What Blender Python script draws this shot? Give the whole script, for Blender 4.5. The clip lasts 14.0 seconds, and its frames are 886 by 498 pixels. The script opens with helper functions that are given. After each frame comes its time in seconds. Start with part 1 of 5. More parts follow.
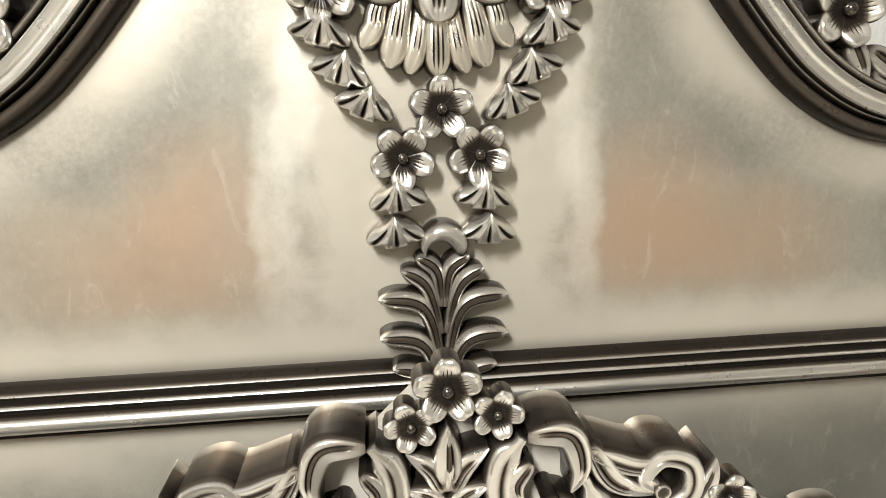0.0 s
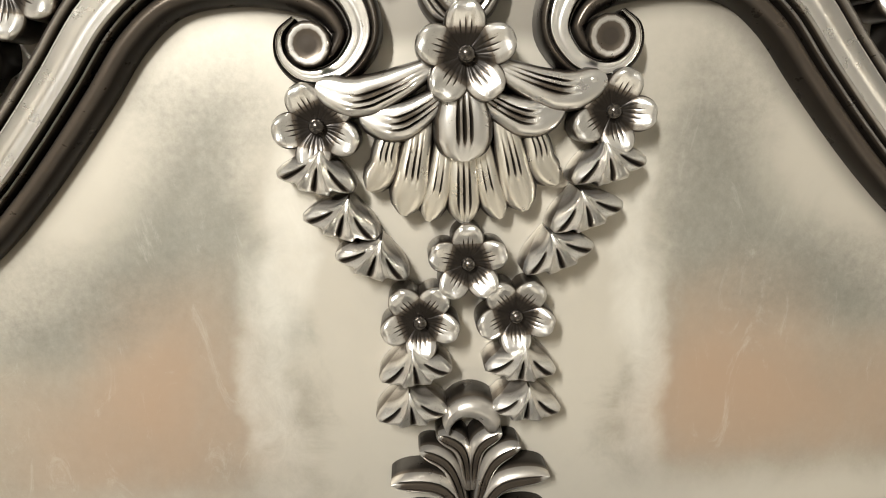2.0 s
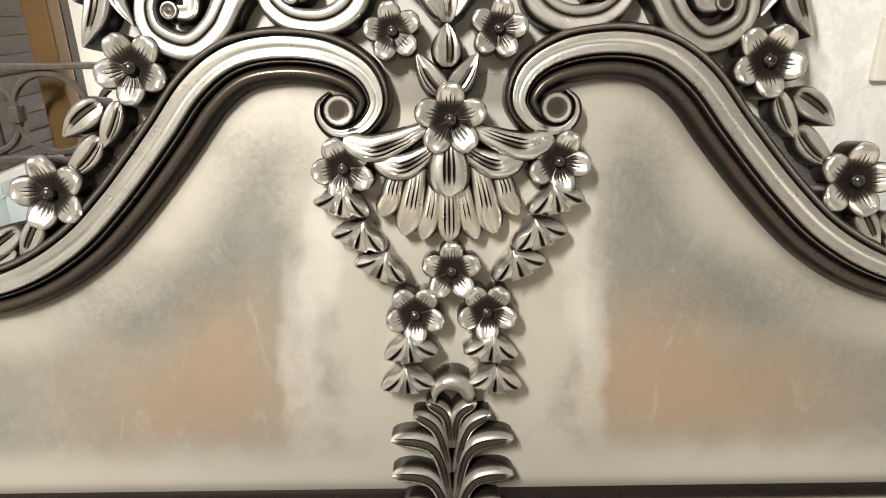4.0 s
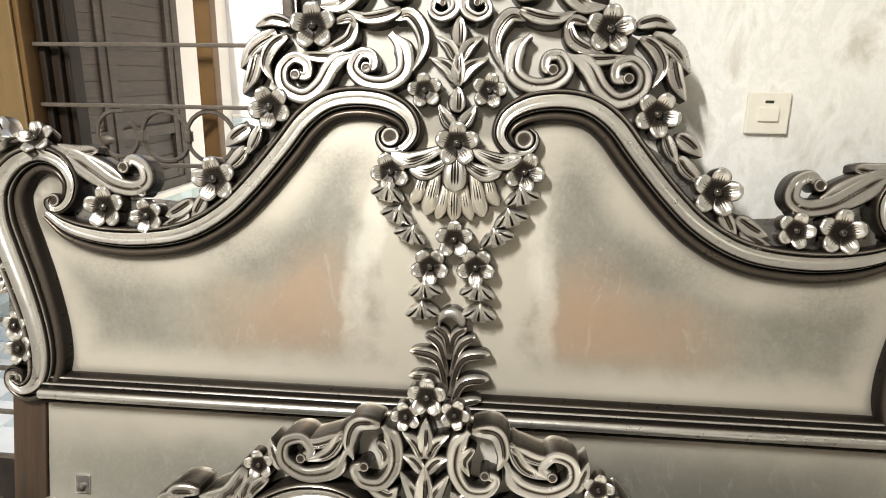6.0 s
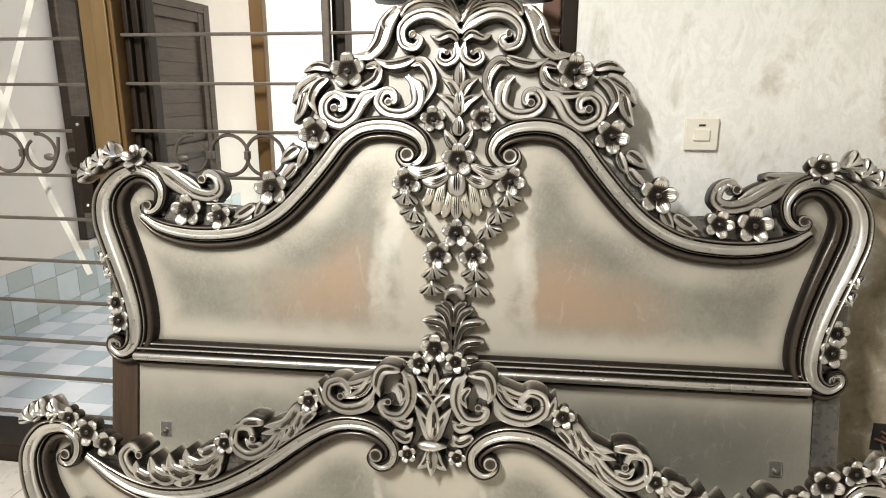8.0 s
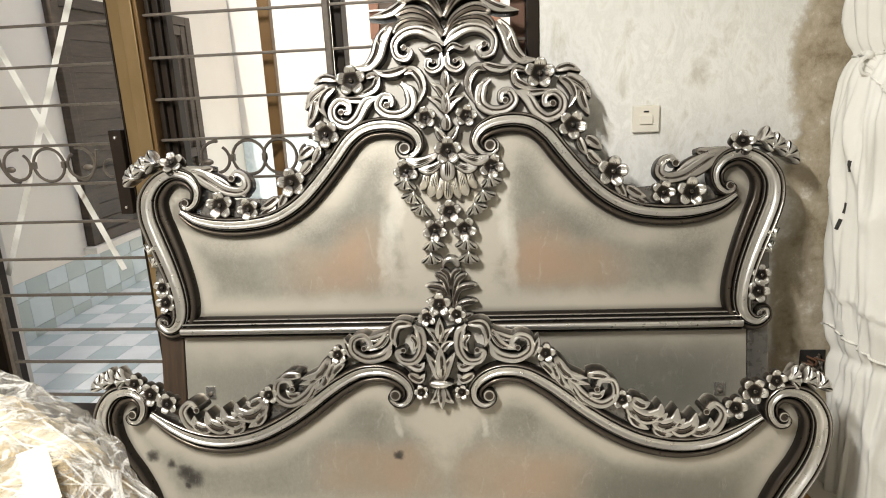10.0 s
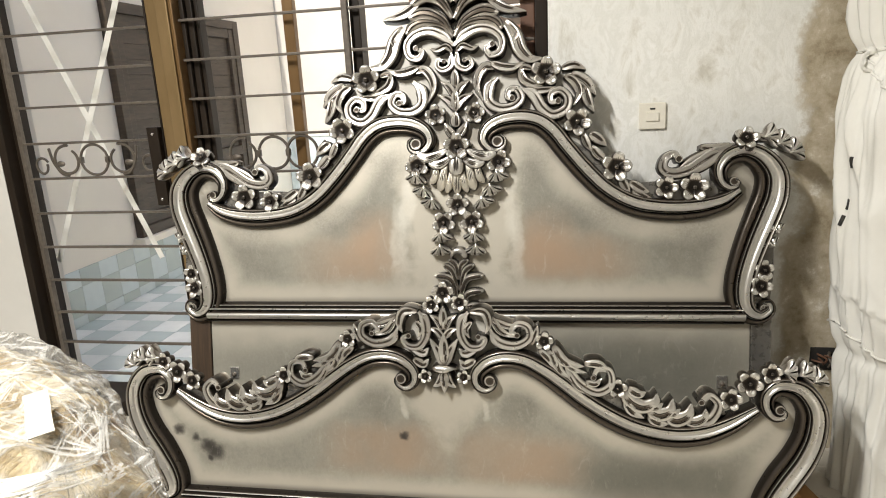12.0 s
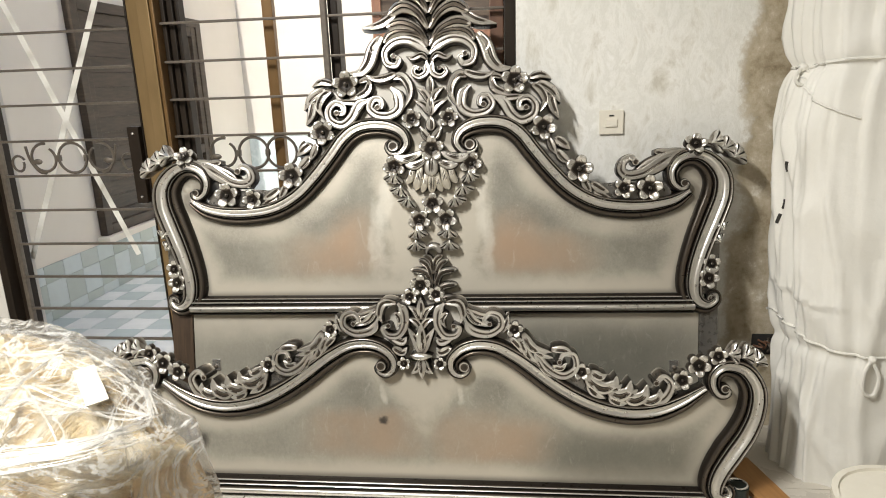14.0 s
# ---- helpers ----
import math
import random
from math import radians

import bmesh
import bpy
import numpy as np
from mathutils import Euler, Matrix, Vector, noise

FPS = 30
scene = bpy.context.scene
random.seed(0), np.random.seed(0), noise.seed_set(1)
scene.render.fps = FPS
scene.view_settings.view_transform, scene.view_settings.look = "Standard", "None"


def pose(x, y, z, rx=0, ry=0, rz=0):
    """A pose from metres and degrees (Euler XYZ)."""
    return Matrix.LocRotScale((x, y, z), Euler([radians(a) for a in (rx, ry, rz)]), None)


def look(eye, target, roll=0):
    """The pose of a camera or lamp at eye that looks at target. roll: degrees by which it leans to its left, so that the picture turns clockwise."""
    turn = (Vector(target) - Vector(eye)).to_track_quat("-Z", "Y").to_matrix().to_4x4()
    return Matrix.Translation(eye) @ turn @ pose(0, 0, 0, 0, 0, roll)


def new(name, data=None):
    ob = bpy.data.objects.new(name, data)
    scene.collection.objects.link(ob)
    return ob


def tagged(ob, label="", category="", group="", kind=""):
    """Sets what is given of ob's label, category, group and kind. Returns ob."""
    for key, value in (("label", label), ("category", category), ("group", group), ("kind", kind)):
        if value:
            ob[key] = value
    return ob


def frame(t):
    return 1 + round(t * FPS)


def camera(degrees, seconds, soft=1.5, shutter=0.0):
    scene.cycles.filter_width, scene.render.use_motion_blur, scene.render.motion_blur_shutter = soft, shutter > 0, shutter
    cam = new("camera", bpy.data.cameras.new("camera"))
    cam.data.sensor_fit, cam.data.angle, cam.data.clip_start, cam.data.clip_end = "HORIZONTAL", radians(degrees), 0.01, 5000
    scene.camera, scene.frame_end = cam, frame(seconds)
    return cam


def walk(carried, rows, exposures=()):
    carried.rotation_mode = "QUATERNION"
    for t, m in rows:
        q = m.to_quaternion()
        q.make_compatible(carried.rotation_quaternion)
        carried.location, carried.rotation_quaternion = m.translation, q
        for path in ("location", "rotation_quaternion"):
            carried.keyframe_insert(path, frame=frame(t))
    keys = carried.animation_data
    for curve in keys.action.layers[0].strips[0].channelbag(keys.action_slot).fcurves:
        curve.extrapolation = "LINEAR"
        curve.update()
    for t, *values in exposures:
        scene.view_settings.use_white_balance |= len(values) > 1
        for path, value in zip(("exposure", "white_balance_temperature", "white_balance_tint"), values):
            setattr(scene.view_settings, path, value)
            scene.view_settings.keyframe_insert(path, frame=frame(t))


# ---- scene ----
cam = camera(68.7, 14.0, soft=1.0)
PATH = [
    (0, (-0.0473, -0.0268, 1.0655), (0.1216, 1.7970, 0.2624), 0.12),
    (0.5, (-0.0832, 0.0332, 1.1064), (0.1036, 1.8497, 0.2907), -0.65),
    (1, (-0.0796, 0.0491, 1.1019), (0.1267, 1.8670, 0.2941), -0.93),
    (1.5, (-0.0681, 0.1338, 1.1522), (0.1804, 1.9136, 0.2745), 1.01),
    (2, (-0.0145, 0.1783, 1.1760), (0.0232, 1.9962, 0.3430), -1.19),
    (2.5, (-0.0025, 0.1879, 1.1829), (-0.0947, 2.0049, 0.3521), -2.37),
    (3, (-0.0107, 0.1586, 1.2040), (-0.0618, 1.9921, 0.4067), -2.48),
    (3.2, (-0.0154, 0.1207, 1.2251), (0.0167, 1.9635, 0.4486), -1.36),
    (5.3, (0.1395, -0.3020, 1.2417), (-0.1396, 1.5968, 0.6790), -0.76),
    (5.5, (0.1414, -0.3626, 1.2436), (-0.1373, 1.5489, 0.7252), -1.23),
    (6, (0.1457, -0.5056, 1.2277), (-0.0857, 1.4109, 0.7047), 0.68),
    (6.5, (0.1806, -0.5800, 1.2629), (-0.0542, 1.3535, 0.8082), 0.53),
    (7, (0.2375, -0.6824, 1.2652), (-0.1166, 1.2306, 0.8014), 0.07),
    (7.5, (0.2523, -0.7867, 1.2772), (-0.1424, 1.1108, 0.7837), 0.75),
    (8, (0.2182, -0.8742, 1.2735), (-0.0625, 1.0459, 0.7894), 0.12),
    (8.2, (0.1912, -0.9185, 1.2776), (0.0007, 1.0117, 0.7894), -0.21),
    (10.3, (0.2044, -1.2397, 1.3012), (-0.0329, 0.6800, 0.7928), -3.54),
    (10.5, (0.1983, -1.2466, 1.2994), (-0.0736, 0.6672, 0.7860), -4.36),
    (11, (0.1835, -1.2251, 1.3032), (0.0035, 0.7053, 0.8121), -3.30),
    (11.5, (0.2749, -1.2527, 1.3097), (0.0109, 0.6869, 0.8995), -2.64),
    (12, (0.3433, -1.2910, 1.2906), (-0.0157, 0.6135, 0.7969), -2.96),
    (12.5, (0.3430, -1.3037, 1.3098), (0.0346, 0.6138, 0.8325), -1.88),
    (13, (0.2996, -1.3614, 1.3052), (0.0226, 0.5673, 0.8542), -1.28),
    (13.5, (0.2865, -1.4104, 1.3120), (0.0135, 0.5187, 0.8604), -1.15),
    (14, (0.2993, -1.4345, 1.3152), (0.0761, 0.4888, 0.8142), -2.03),
]
walk(cam, [(t, look(eye, target, roll)) for t, eye, target, roll in PATH],
     [(0.0, 1.42), (0.5, 1.35), (1.0, 1.33), (1.5, 1.39), (2.0, 1.38), (2.5, 1.31), (3.0, 1.28), (5.5, 1.34), (8.0, 1.20), (11.0, 1.04), (14.0, 0.98)])

# ---- light ----
world = bpy.data.worlds.new("sky")
scene.world = world
world.use_nodes = True
sky = world.node_tree.nodes.new("ShaderNodeTexSky")
sky.sky_type, sky.sun_disc = 'NISHITA', False
sky.dust_density, sky.ozone_density = 5.0, 0.0
sky.sun_elevation, sky.sun_rotation = radians(50), radians(200)
world.node_tree.links.new(sky.outputs["Color"], world.node_tree.nodes["Background"].inputs["Color"])
world.node_tree.nodes["Background"].inputs["Strength"].default_value = 0.15
sun = new("sun", bpy.data.lights.new("sun", 'SUN'))
sun.data.energy, sun.data.angle, sun.data.color = 2.4, radians(0.6), (1.0, 0.95, 0.86)
sun.matrix_world = look((-2.0, -3.0, 9.0), (-1.6, 5.0, 0.0))
lamp = new("ceiling_lamp_light", bpy.data.lights.new("ceiling_lamp_light", 'AREA'))
lamp.data.shape, lamp.data.size, lamp.data.size_y = 'RECTANGLE', 1.1, 0.12
lamp.data.energy, lamp.data.color = 76.0, (0.985, 0.968, 0.925)
lamp.matrix_world = pose(-0.85, -1.3, 2.72, 0, 0, 70)
# weak fill added from the right, with no known source
fill_lamp = new("added_fill_light", bpy.data.lights.new("added_fill_light", 'AREA'))
fill_lamp.data.shape, fill_lamp.data.size, fill_lamp.data.size_y = 'RECTANGLE', 1.1, 0.12
fill_lamp.data.energy, fill_lamp.data.color = 2.5, (0.985, 0.968, 0.925)
fill_lamp.matrix_world = pose(0.9, -2.4, 2.72, 0, 0, 90)

from mathutils import geometry
from mathutils.bvhtree import BVHTree

# ---- materials ----
def material(name, rough=0.5, metal=0.0, base=(0.5, 0.5, 0.5)):
    m = bpy.data.materials.new(name)
    m.use_nodes = True
    b = m.node_tree.nodes["Principled BSDF"]
    b.inputs["Base Color"].default_value = (*base, 1)
    b.inputs["Roughness"].default_value = rough
    b.inputs["Metallic"].default_value = metal
    return m, m.node_tree, b


def node(tree, kind, **inputs):
    n = tree.nodes.new(kind)
    for key, value in inputs.items():
        n.inputs[key.replace("_", " ")].default_value = value
    return n


def noise_tex(tree, scale, detail=4.0, rough=0.55, stretch=(1, 1, 1), distort=0.0):
    co = tree.nodes.new("ShaderNodeTexCoord")
    mp = tree.nodes.new("ShaderNodeMapping")
    mp.inputs["Scale"].default_value = stretch
    n = node(tree, "ShaderNodeTexNoise", Scale=scale, Detail=detail, Roughness=rough, Distortion=distort)
    tree.links.new(co.outputs["Object"], mp.inputs["Vector"])
    tree.links.new(mp.outputs["Vector"], n.inputs["Vector"])
    return n.outputs["Fac"]


def ramp(tree, fac, *stops):
    r = tree.nodes.new("ShaderNodeValToRGB")
    e = r.color_ramp.elements
    while len(e) < len(stops):
        e.new(0.5)
    for el, (p, c) in zip(e, stops):
        el.position, el.color = p, (*c, 1)
    tree.links.new(fac, r.inputs["Fac"])
    return r.outputs["Color"]


def mix(tree, a, b, fac, mode='MIX'):
    n = tree.nodes.new("ShaderNodeMix")
    n.data_type, n.blend_type = 'RGBA', mode
    for value, socket in ((fac, n.inputs[0]), (a, n.inputs[6]), (b, n.inputs[7])):
        if isinstance(value, bpy.types.NodeSocket):
            tree.links.new(value, socket)
        elif isinstance(value, tuple):
            socket.default_value = (*value, 1)
        else:
            socket.default_value = value
    return n.outputs[2]


def maths(tree, op, a, b=0.0):
    n = tree.nodes.new("ShaderNodeMath")
    n.operation = op
    for value, socket in ((a, n.inputs[0]), (b, n.inputs[1])):
        if isinstance(value, bpy.types.NodeSocket):
            tree.links.new(value, socket)
        else:
            socket.default_value = value
    return n.outputs[0]


def bump(tree, bsdf, height, strength=0.2, distance=0.002):
    n = node(tree, "ShaderNodeBump", Strength=strength, Distance=distance)
    tree.links.new(height, n.inputs["Height"])
    tree.links.new(n.outputs["Normal"], bsdf.inputs["Normal"])


def mottled(name, dark, light, scale=20.0, rough=0.5, metal=0.0, relief=0.1, stretch=(1, 1, 1), distance=0.002, rough_var=0.12, distort=0.0):
    m, t, b = material(name, rough, metal)
    f = noise_tex(t, scale, 6, 0.6, stretch, distort)
    big = noise_tex(t, scale * 0.17, 3, 0.5, stretch)
    both = maths(t, 'ADD', maths(t, 'MULTIPLY', f, 0.6), maths(t, 'MULTIPLY', big, 0.4))
    t.links.new(ramp(t, both, (0.34, dark), (0.66, light)), b.inputs["Base Color"])
    t.links.new(maths(t, 'ADD', rough - rough_var / 2, maths(t, 'MULTIPLY', f, rough_var)), b.inputs["Roughness"])
    if relief:
        bump(t, b, noise_tex(t, scale * 2.5, 4, 0.6, stretch), relief, distance)
    return m


SILVER = mottled("silver_leaf_paint", (0.66, 0.645, 0.615), (0.80, 0.785, 0.755), 45, 0.24, 0.9, 0.08, distance=0.001)


def carved_silver(name="antiqued_silver_carving", low=(0.70, 0.68, 0.64), high=(0.84, 0.82, 0.775)):
    """Silver paint over carving, with a dark antiquing glaze laid by hand into the cuts and hearts (the glaze attribute)."""
    m, t, b = material(name, 0.26, 0.9)
    at = t.nodes.new("ShaderNodeAttribute")
    at.attribute_name = "glaze"
    grain = noise_tex(t, 55, 5, 0.6)
    g = maths(t, 'ADD', at.outputs["Fac"], maths(t, 'MULTIPLY', maths(t, 'SUBTRACT', grain, 0.5), 0.07))
    mr = node(t, "ShaderNodeMapRange")
    mr.inputs["From Min"].default_value, mr.inputs["From Max"].default_value = 0.09, 0.72
    t.links.new(g, mr.inputs["Value"])
    silver = mix(t, low, high, noise_tex(t, 26, 5, 0.65))
    umber = ramp(t, mr.outputs["Result"], (0.0, (0.46, 0.40, 0.32)), (0.40, (0.13, 0.105, 0.08)), (0.75, (0.055, 0.045, 0.036)), (1.0, (0.018, 0.0145, 0.0115)))
    lay = maths(t, 'MINIMUM', maths(t, 'MULTIPLY', mr.outputs["Result"], 2.2), 1.0)
    t.links.new(mix(t, silver, umber, lay), b.inputs["Base Color"])
    t.links.new(maths(t, 'SUBTRACT', 0.90, maths(t, 'MULTIPLY', mr.outputs["Result"], 0.55)), b.inputs["Metallic"])
    t.links.new(maths(t, 'SUBTRACT', 0.5, maths(t, 'MULTIPLY', mr.outputs["Result"], 0.30)), b.inputs["Specular IOR Level"])
    t.links.new(maths(t, 'ADD', 0.23, maths(t, 'MULTIPLY', grain, 0.12)), b.inputs["Roughness"])
    bump(t, b, noise_tex(t, 30, 2, 0.5), 0.06, 0.001)
    return m


CARVED = carved_silver()
# a warm reflection put into the silver's colour, for the shell's lower lobes
WARM_SHEEN = carved_silver("warm_sheen_carving", (0.71, 0.665, 0.565), (0.84, 0.80, 0.715))
BEAD_PAINT = mottled("dark_pewter_bead_paint", (0.06, 0.053, 0.046), (0.14, 0.125, 0.11), 60, 0.20, 0.85, 0.05, distance=0.001)
SMOKE = mottled("smoky_silver_paint", (0.17, 0.16, 0.145), (0.30, 0.285, 0.262), 50, 0.28, 0.7, 0.08, distance=0.001)
CREAM = mottled("champagne_backing_paint", (0.47, 0.44, 0.385), (0.57, 0.54, 0.48), 14, 0.50, 0.1, 0.08)


def airbrushed(name, lobes, tints, smudges=(), scuffs=(), smoke=(), shade=(), border=None):
    """Champagne paint with sprayed grey-green clouds and warm brown hearts, mirrored about the middle; the shade lobes
    paint dimmer light on one side only.
    """
    m, t, b = material(name, 0.42, 0.40)
    co = t.nodes.new("ShaderNodeTexCoord")
    vec = co.outputs["Object"]
    for scale, amount in ((2.6, 0.13), (9.0, 0.060), (34.0, 0.022)):
        warp = node(t, "ShaderNodeTexNoise", Scale=scale, Detail=3.0, Roughness=0.55)
        t.links.new(co.outputs["Object"], warp.inputs["Vector"])
        shift = t.nodes.new("ShaderNodeVectorMath")
        shift.operation = 'SUBTRACT'
        t.links.new(warp.outputs["Color"], shift.inputs[0])
        shift.inputs[1].default_value = (0.5, 0.5, 0.5)
        vm = t.nodes.new("ShaderNodeVectorMath")
        vm.operation = 'MULTIPLY_ADD'
        t.links.new(shift.outputs[0], vm.inputs[0])
        vm.inputs[1].default_value = (amount, 0.0, amount)
        t.links.new(vec, vm.inputs[2])
        vec = vm.outputs[0]
    soft_warp = node(t, "ShaderNodeTexNoise", Scale=45.0, Detail=4.0, Roughness=0.6)
    t.links.new(co.outputs["Object"], soft_warp.inputs["Vector"])
    pull = t.nodes.new("ShaderNodeVectorMath")
    pull.operation = 'MULTIPLY_ADD'
    t.links.new(soft_warp.outputs["Color"], pull.inputs[0])
    pull.inputs[1].default_value = (0.024, 0.0, 0.024)
    pull.inputs[2].default_value = (-0.012, 0.0, -0.012)
    sum_up = t.nodes.new("ShaderNodeVectorMath")
    t.links.new(co.outputs["Object"], sum_up.inputs[0])
    t.links.new(pull.outputs[0], sum_up.inputs[1])
    nudge = sum_up.outputs[0]
    sep = t.nodes.new("ShaderNodeSeparateXYZ")
    t.links.new(vec, sep.inputs[0])
    u = maths(t, 'ABSOLUTE', sep.outputs[0])
    v = sep.outputs[2]

    def blob(cu, cv, ru, rv, soft, uu=u, v=v):
        du = maths(t, 'DIVIDE', maths(t, 'SUBTRACT', uu, cu), ru)
        dv = maths(t, 'DIVIDE', maths(t, 'SUBTRACT', v, cv), rv)
        d = maths(t, 'SQRT', maths(t, 'ADD', maths(t, 'POWER', maths(t, 'ABSOLUTE', du), 3.0), maths(t, 'POWER', maths(t, 'ABSOLUTE', dv), 3.0)))
        mr = node(t, "ShaderNodeMapRange")
        mr.interpolation_type = 'SMOOTHSTEP'
        for key, value in (("From Min", 1.0 + soft), ("From Max", 1.0 - soft)):
            mr.inputs[key].default_value = value
        t.links.new(d, mr.inputs["Value"])
        return mr.outputs["Result"]

    fine = noise_tex(t, 30, 5, 0.65)
    base = mix(t, (0.49, 0.452, 0.378), (0.57, 0.528, 0.446), noise_tex(t, 4, 7, 0.68))
    grey = None
    for lobe in lobes:
        s = blob(*lobe)
        grey = s if grey is None else maths(t, 'MAXIMUM', grey, s)
    ragged = maths(t, 'SUBTRACT', noise_tex(t, 11, 7, 0.66, (1, 1, 1), 0.5), 0.5)
    if border:
        # cream left free along the rim and down the middle, the cloud sprayed in between
        at = t.nodes.new("ShaderNodeAttribute")
        at.attribute_name = "rim"
        own = t.nodes.new("ShaderNodeSeparateXYZ")
        t.links.new(co.outputs["Object"], own.inputs[0])
        side_u = maths(t, 'ABSOLUTE', own.outputs[0])
        first, full, middle, slope, level, soft = border

        def step_up(value, a, b):
            mr = node(t, "ShaderNodeMapRange")
            mr.interpolation_type = 'SMOOTHSTEP'
            mr.inputs["From Min"].default_value, mr.inputs["From Max"].default_value = a, b
            t.links.new(value, mr.inputs["Value"])
            return mr.outputs["Result"]

        from_rim = step_up(maths(t, 'ADD', at.outputs["Fac"], maths(t, 'MULTIPLY', ragged, 0.05)), first, full)
        inner = maths(t, 'SUBTRACT', side_u, maths(t, 'MULTIPLY', maths(t, 'SUBTRACT', own.outputs[2], level), slope))
        from_middle = step_up(maths(t, 'ADD', inner, maths(t, 'MULTIPLY', ragged, 0.17)), middle - soft, middle + soft)
        grey = maths(t, 'MULTIPLY', from_rim, from_middle)
    cloud = maths(t, 'MINIMUM', maths(t, 'MULTIPLY', grey, maths(t, 'ADD', -0.03, maths(t, 'ADD', maths(t, 'MULTIPLY', noise_tex(t, 7, 8, 0.66, (1, 1, 1), 0.4), 0.85), maths(t, 'MULTIPLY', noise_tex(t, 95, 7, 0.8, (1.2, 1, 0.85)), 0.75)))), 1.0)
    col = mix(t, base, (0.275, 0.266, 0.222), cloud)
    for tint in tints:
        s = blob(*tint)
        s = maths(t, 'MULTIPLY', s, grey) if border else s
        col = mix(t, col, (0.420, 0.300, 0.208), maths(t, 'MULTIPLY', s, maths(t, 'MULTIPLY', noise_tex(t, 4.5, 6, 0.6, (1, 1, 0.8), 0.6), 1.22)))
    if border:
        # a narrow band along the rim is mixed darker
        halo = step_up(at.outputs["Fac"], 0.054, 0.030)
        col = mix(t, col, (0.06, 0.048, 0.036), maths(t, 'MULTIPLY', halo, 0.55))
    for lobe in smoke:
        s = blob(*lobe)
        col = mix(t, col, (0.135, 0.13, 0.11), maths(t, 'MULTIPLY', s, maths(t, 'MULTIPLY', noise_tex(t, 8, 8, 0.68, (1, 1, 1), 0.6), maths(t, 'MULTIPLY', noise_tex(t, 150, 4, 0.7), 1.25))))
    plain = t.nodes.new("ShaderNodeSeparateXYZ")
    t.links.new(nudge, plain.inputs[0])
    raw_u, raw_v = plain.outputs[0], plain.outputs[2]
    # shade lobes: weaker light painted into the colour, not mirrored
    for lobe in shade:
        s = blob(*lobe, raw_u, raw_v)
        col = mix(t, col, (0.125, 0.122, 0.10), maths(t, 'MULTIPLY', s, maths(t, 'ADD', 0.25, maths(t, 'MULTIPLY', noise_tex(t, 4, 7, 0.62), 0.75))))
    for cu, cv, r in smudges:
        s = blob(cu, cv, r, r * 0.85, 0.9, raw_u, raw_v)
        col = mix(t, col, (0.05, 0.045, 0.04), maths(t, 'MULTIPLY', s, 0.95))
    for cu, cv, ru, rv in scuffs:
        s = blob(cu, cv, ru, rv, 0.8)
        col = mix(t, col, (0.74, 0.71, 0.63), maths(t, 'MULTIPLY', s, maths(t, 'MULTIPLY', noise_tex(t, 30, 7, 0.75, (1, 1, 0.7), 0.6), 0.85)))
    # pale scuffs
    scuff = ramp(t, noise_tex(t, 13, 9, 0.8, (1.6, 1, 0.7), 1.4), (0.56, (0, 0, 0)), (0.72, (1, 1, 1)))
    col = mix(t, col, (0.66, 0.63, 0.56), maths(t, 'MULTIPLY', scuff, maths(t, 'MULTIPLY', grey, 0.32)))
    t.links.new(col, b.inputs["Base Color"])
    t.links.new(maths(t, 'ADD', 0.32, maths(t, 'MULTIPLY', fine, 0.22)), b.inputs["Roughness"])
    bump(t, b, maths(t, 'ADD', noise_tex(t, 6, 3, 0.5), maths(t, 'MULTIPLY', noise_tex(t, 90, 4, 0.6), 0.06)), 0.12, 0.01)
    return m


PANEL_H = airbrushed("airbrushed_headboard_paint",
                     [(0.48, 0.785, 0.34, 0.135, 0.7)],
                     [(0.345, 0.748, 0.165, 0.075, 0.98), (0.285, 0.800, 0.075, 0.085, 0.98)],
                     scuffs=[(0.190, 0.80, 0.022, 0.10), (0.165, 0.93, 0.020, 0.10)],
                     smoke=[(0.25, 1.02, 0.06, 0.12, 0.9), (0.72, 0.80, 0.10, 0.09, 0.9), (0.42, 0.89, 0.14, 0.05, 0.9)],
                     border=(0.060, 0.125, 0.165, 0.2, 0.8, 0.04))
# its shade lobe paints the light's falloff into the lower right
PANEL_F = airbrushed("airbrushed_shaded_footboard_paint",
                     [(0.42, 0.235, 0.40, 0.13, 0.5)],
                     [(0.21, 0.205, 0.18, 0.085, 0.75)],
                     [(-0.134, 0.262, 0.013), (-0.761, 0.185, 0.028), (-0.785, 0.206, 0.022), (-0.884, 0.253, 0.017), (-0.825, 0.228, 0.013), (-0.780, 0.160, 0.009)],
                     scuffs=[(0.125, 0.345, 0.010, 0.026)],
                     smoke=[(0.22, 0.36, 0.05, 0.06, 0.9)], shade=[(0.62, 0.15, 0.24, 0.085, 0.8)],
                     border=(0.055, 0.115, 0.02, 0.9, 0.26, 0.06))
# the right part is painted darker where less light reaches it
PANEL_LOW = airbrushed("sprayed_shaded_low_panel_paint", [(0.40, 0.40, 0.55, 0.09, 0.9)], [], shade=[(0.45, 0.36, 0.40, 0.16, 0.75)])
WOOD = mottled("raw_brown_wood", (0.035, 0.021, 0.012), (0.075, 0.045, 0.024), 18, 0.55, 0.0, 0.2, (6, 6, 0.5))
GOLD_ALU = mottled("bronze_gold_aluminium", (0.19, 0.125, 0.055), (0.28, 0.19, 0.09), 14, 0.36, 0.5, 0.05, (1, 1, 0.2))
BRONZE = mottled("brown_bronze_aluminium", (0.12, 0.065, 0.022), (0.19, 0.11, 0.042), 14, 0.36, 0.4, 0.05, (1, 1, 0.2))
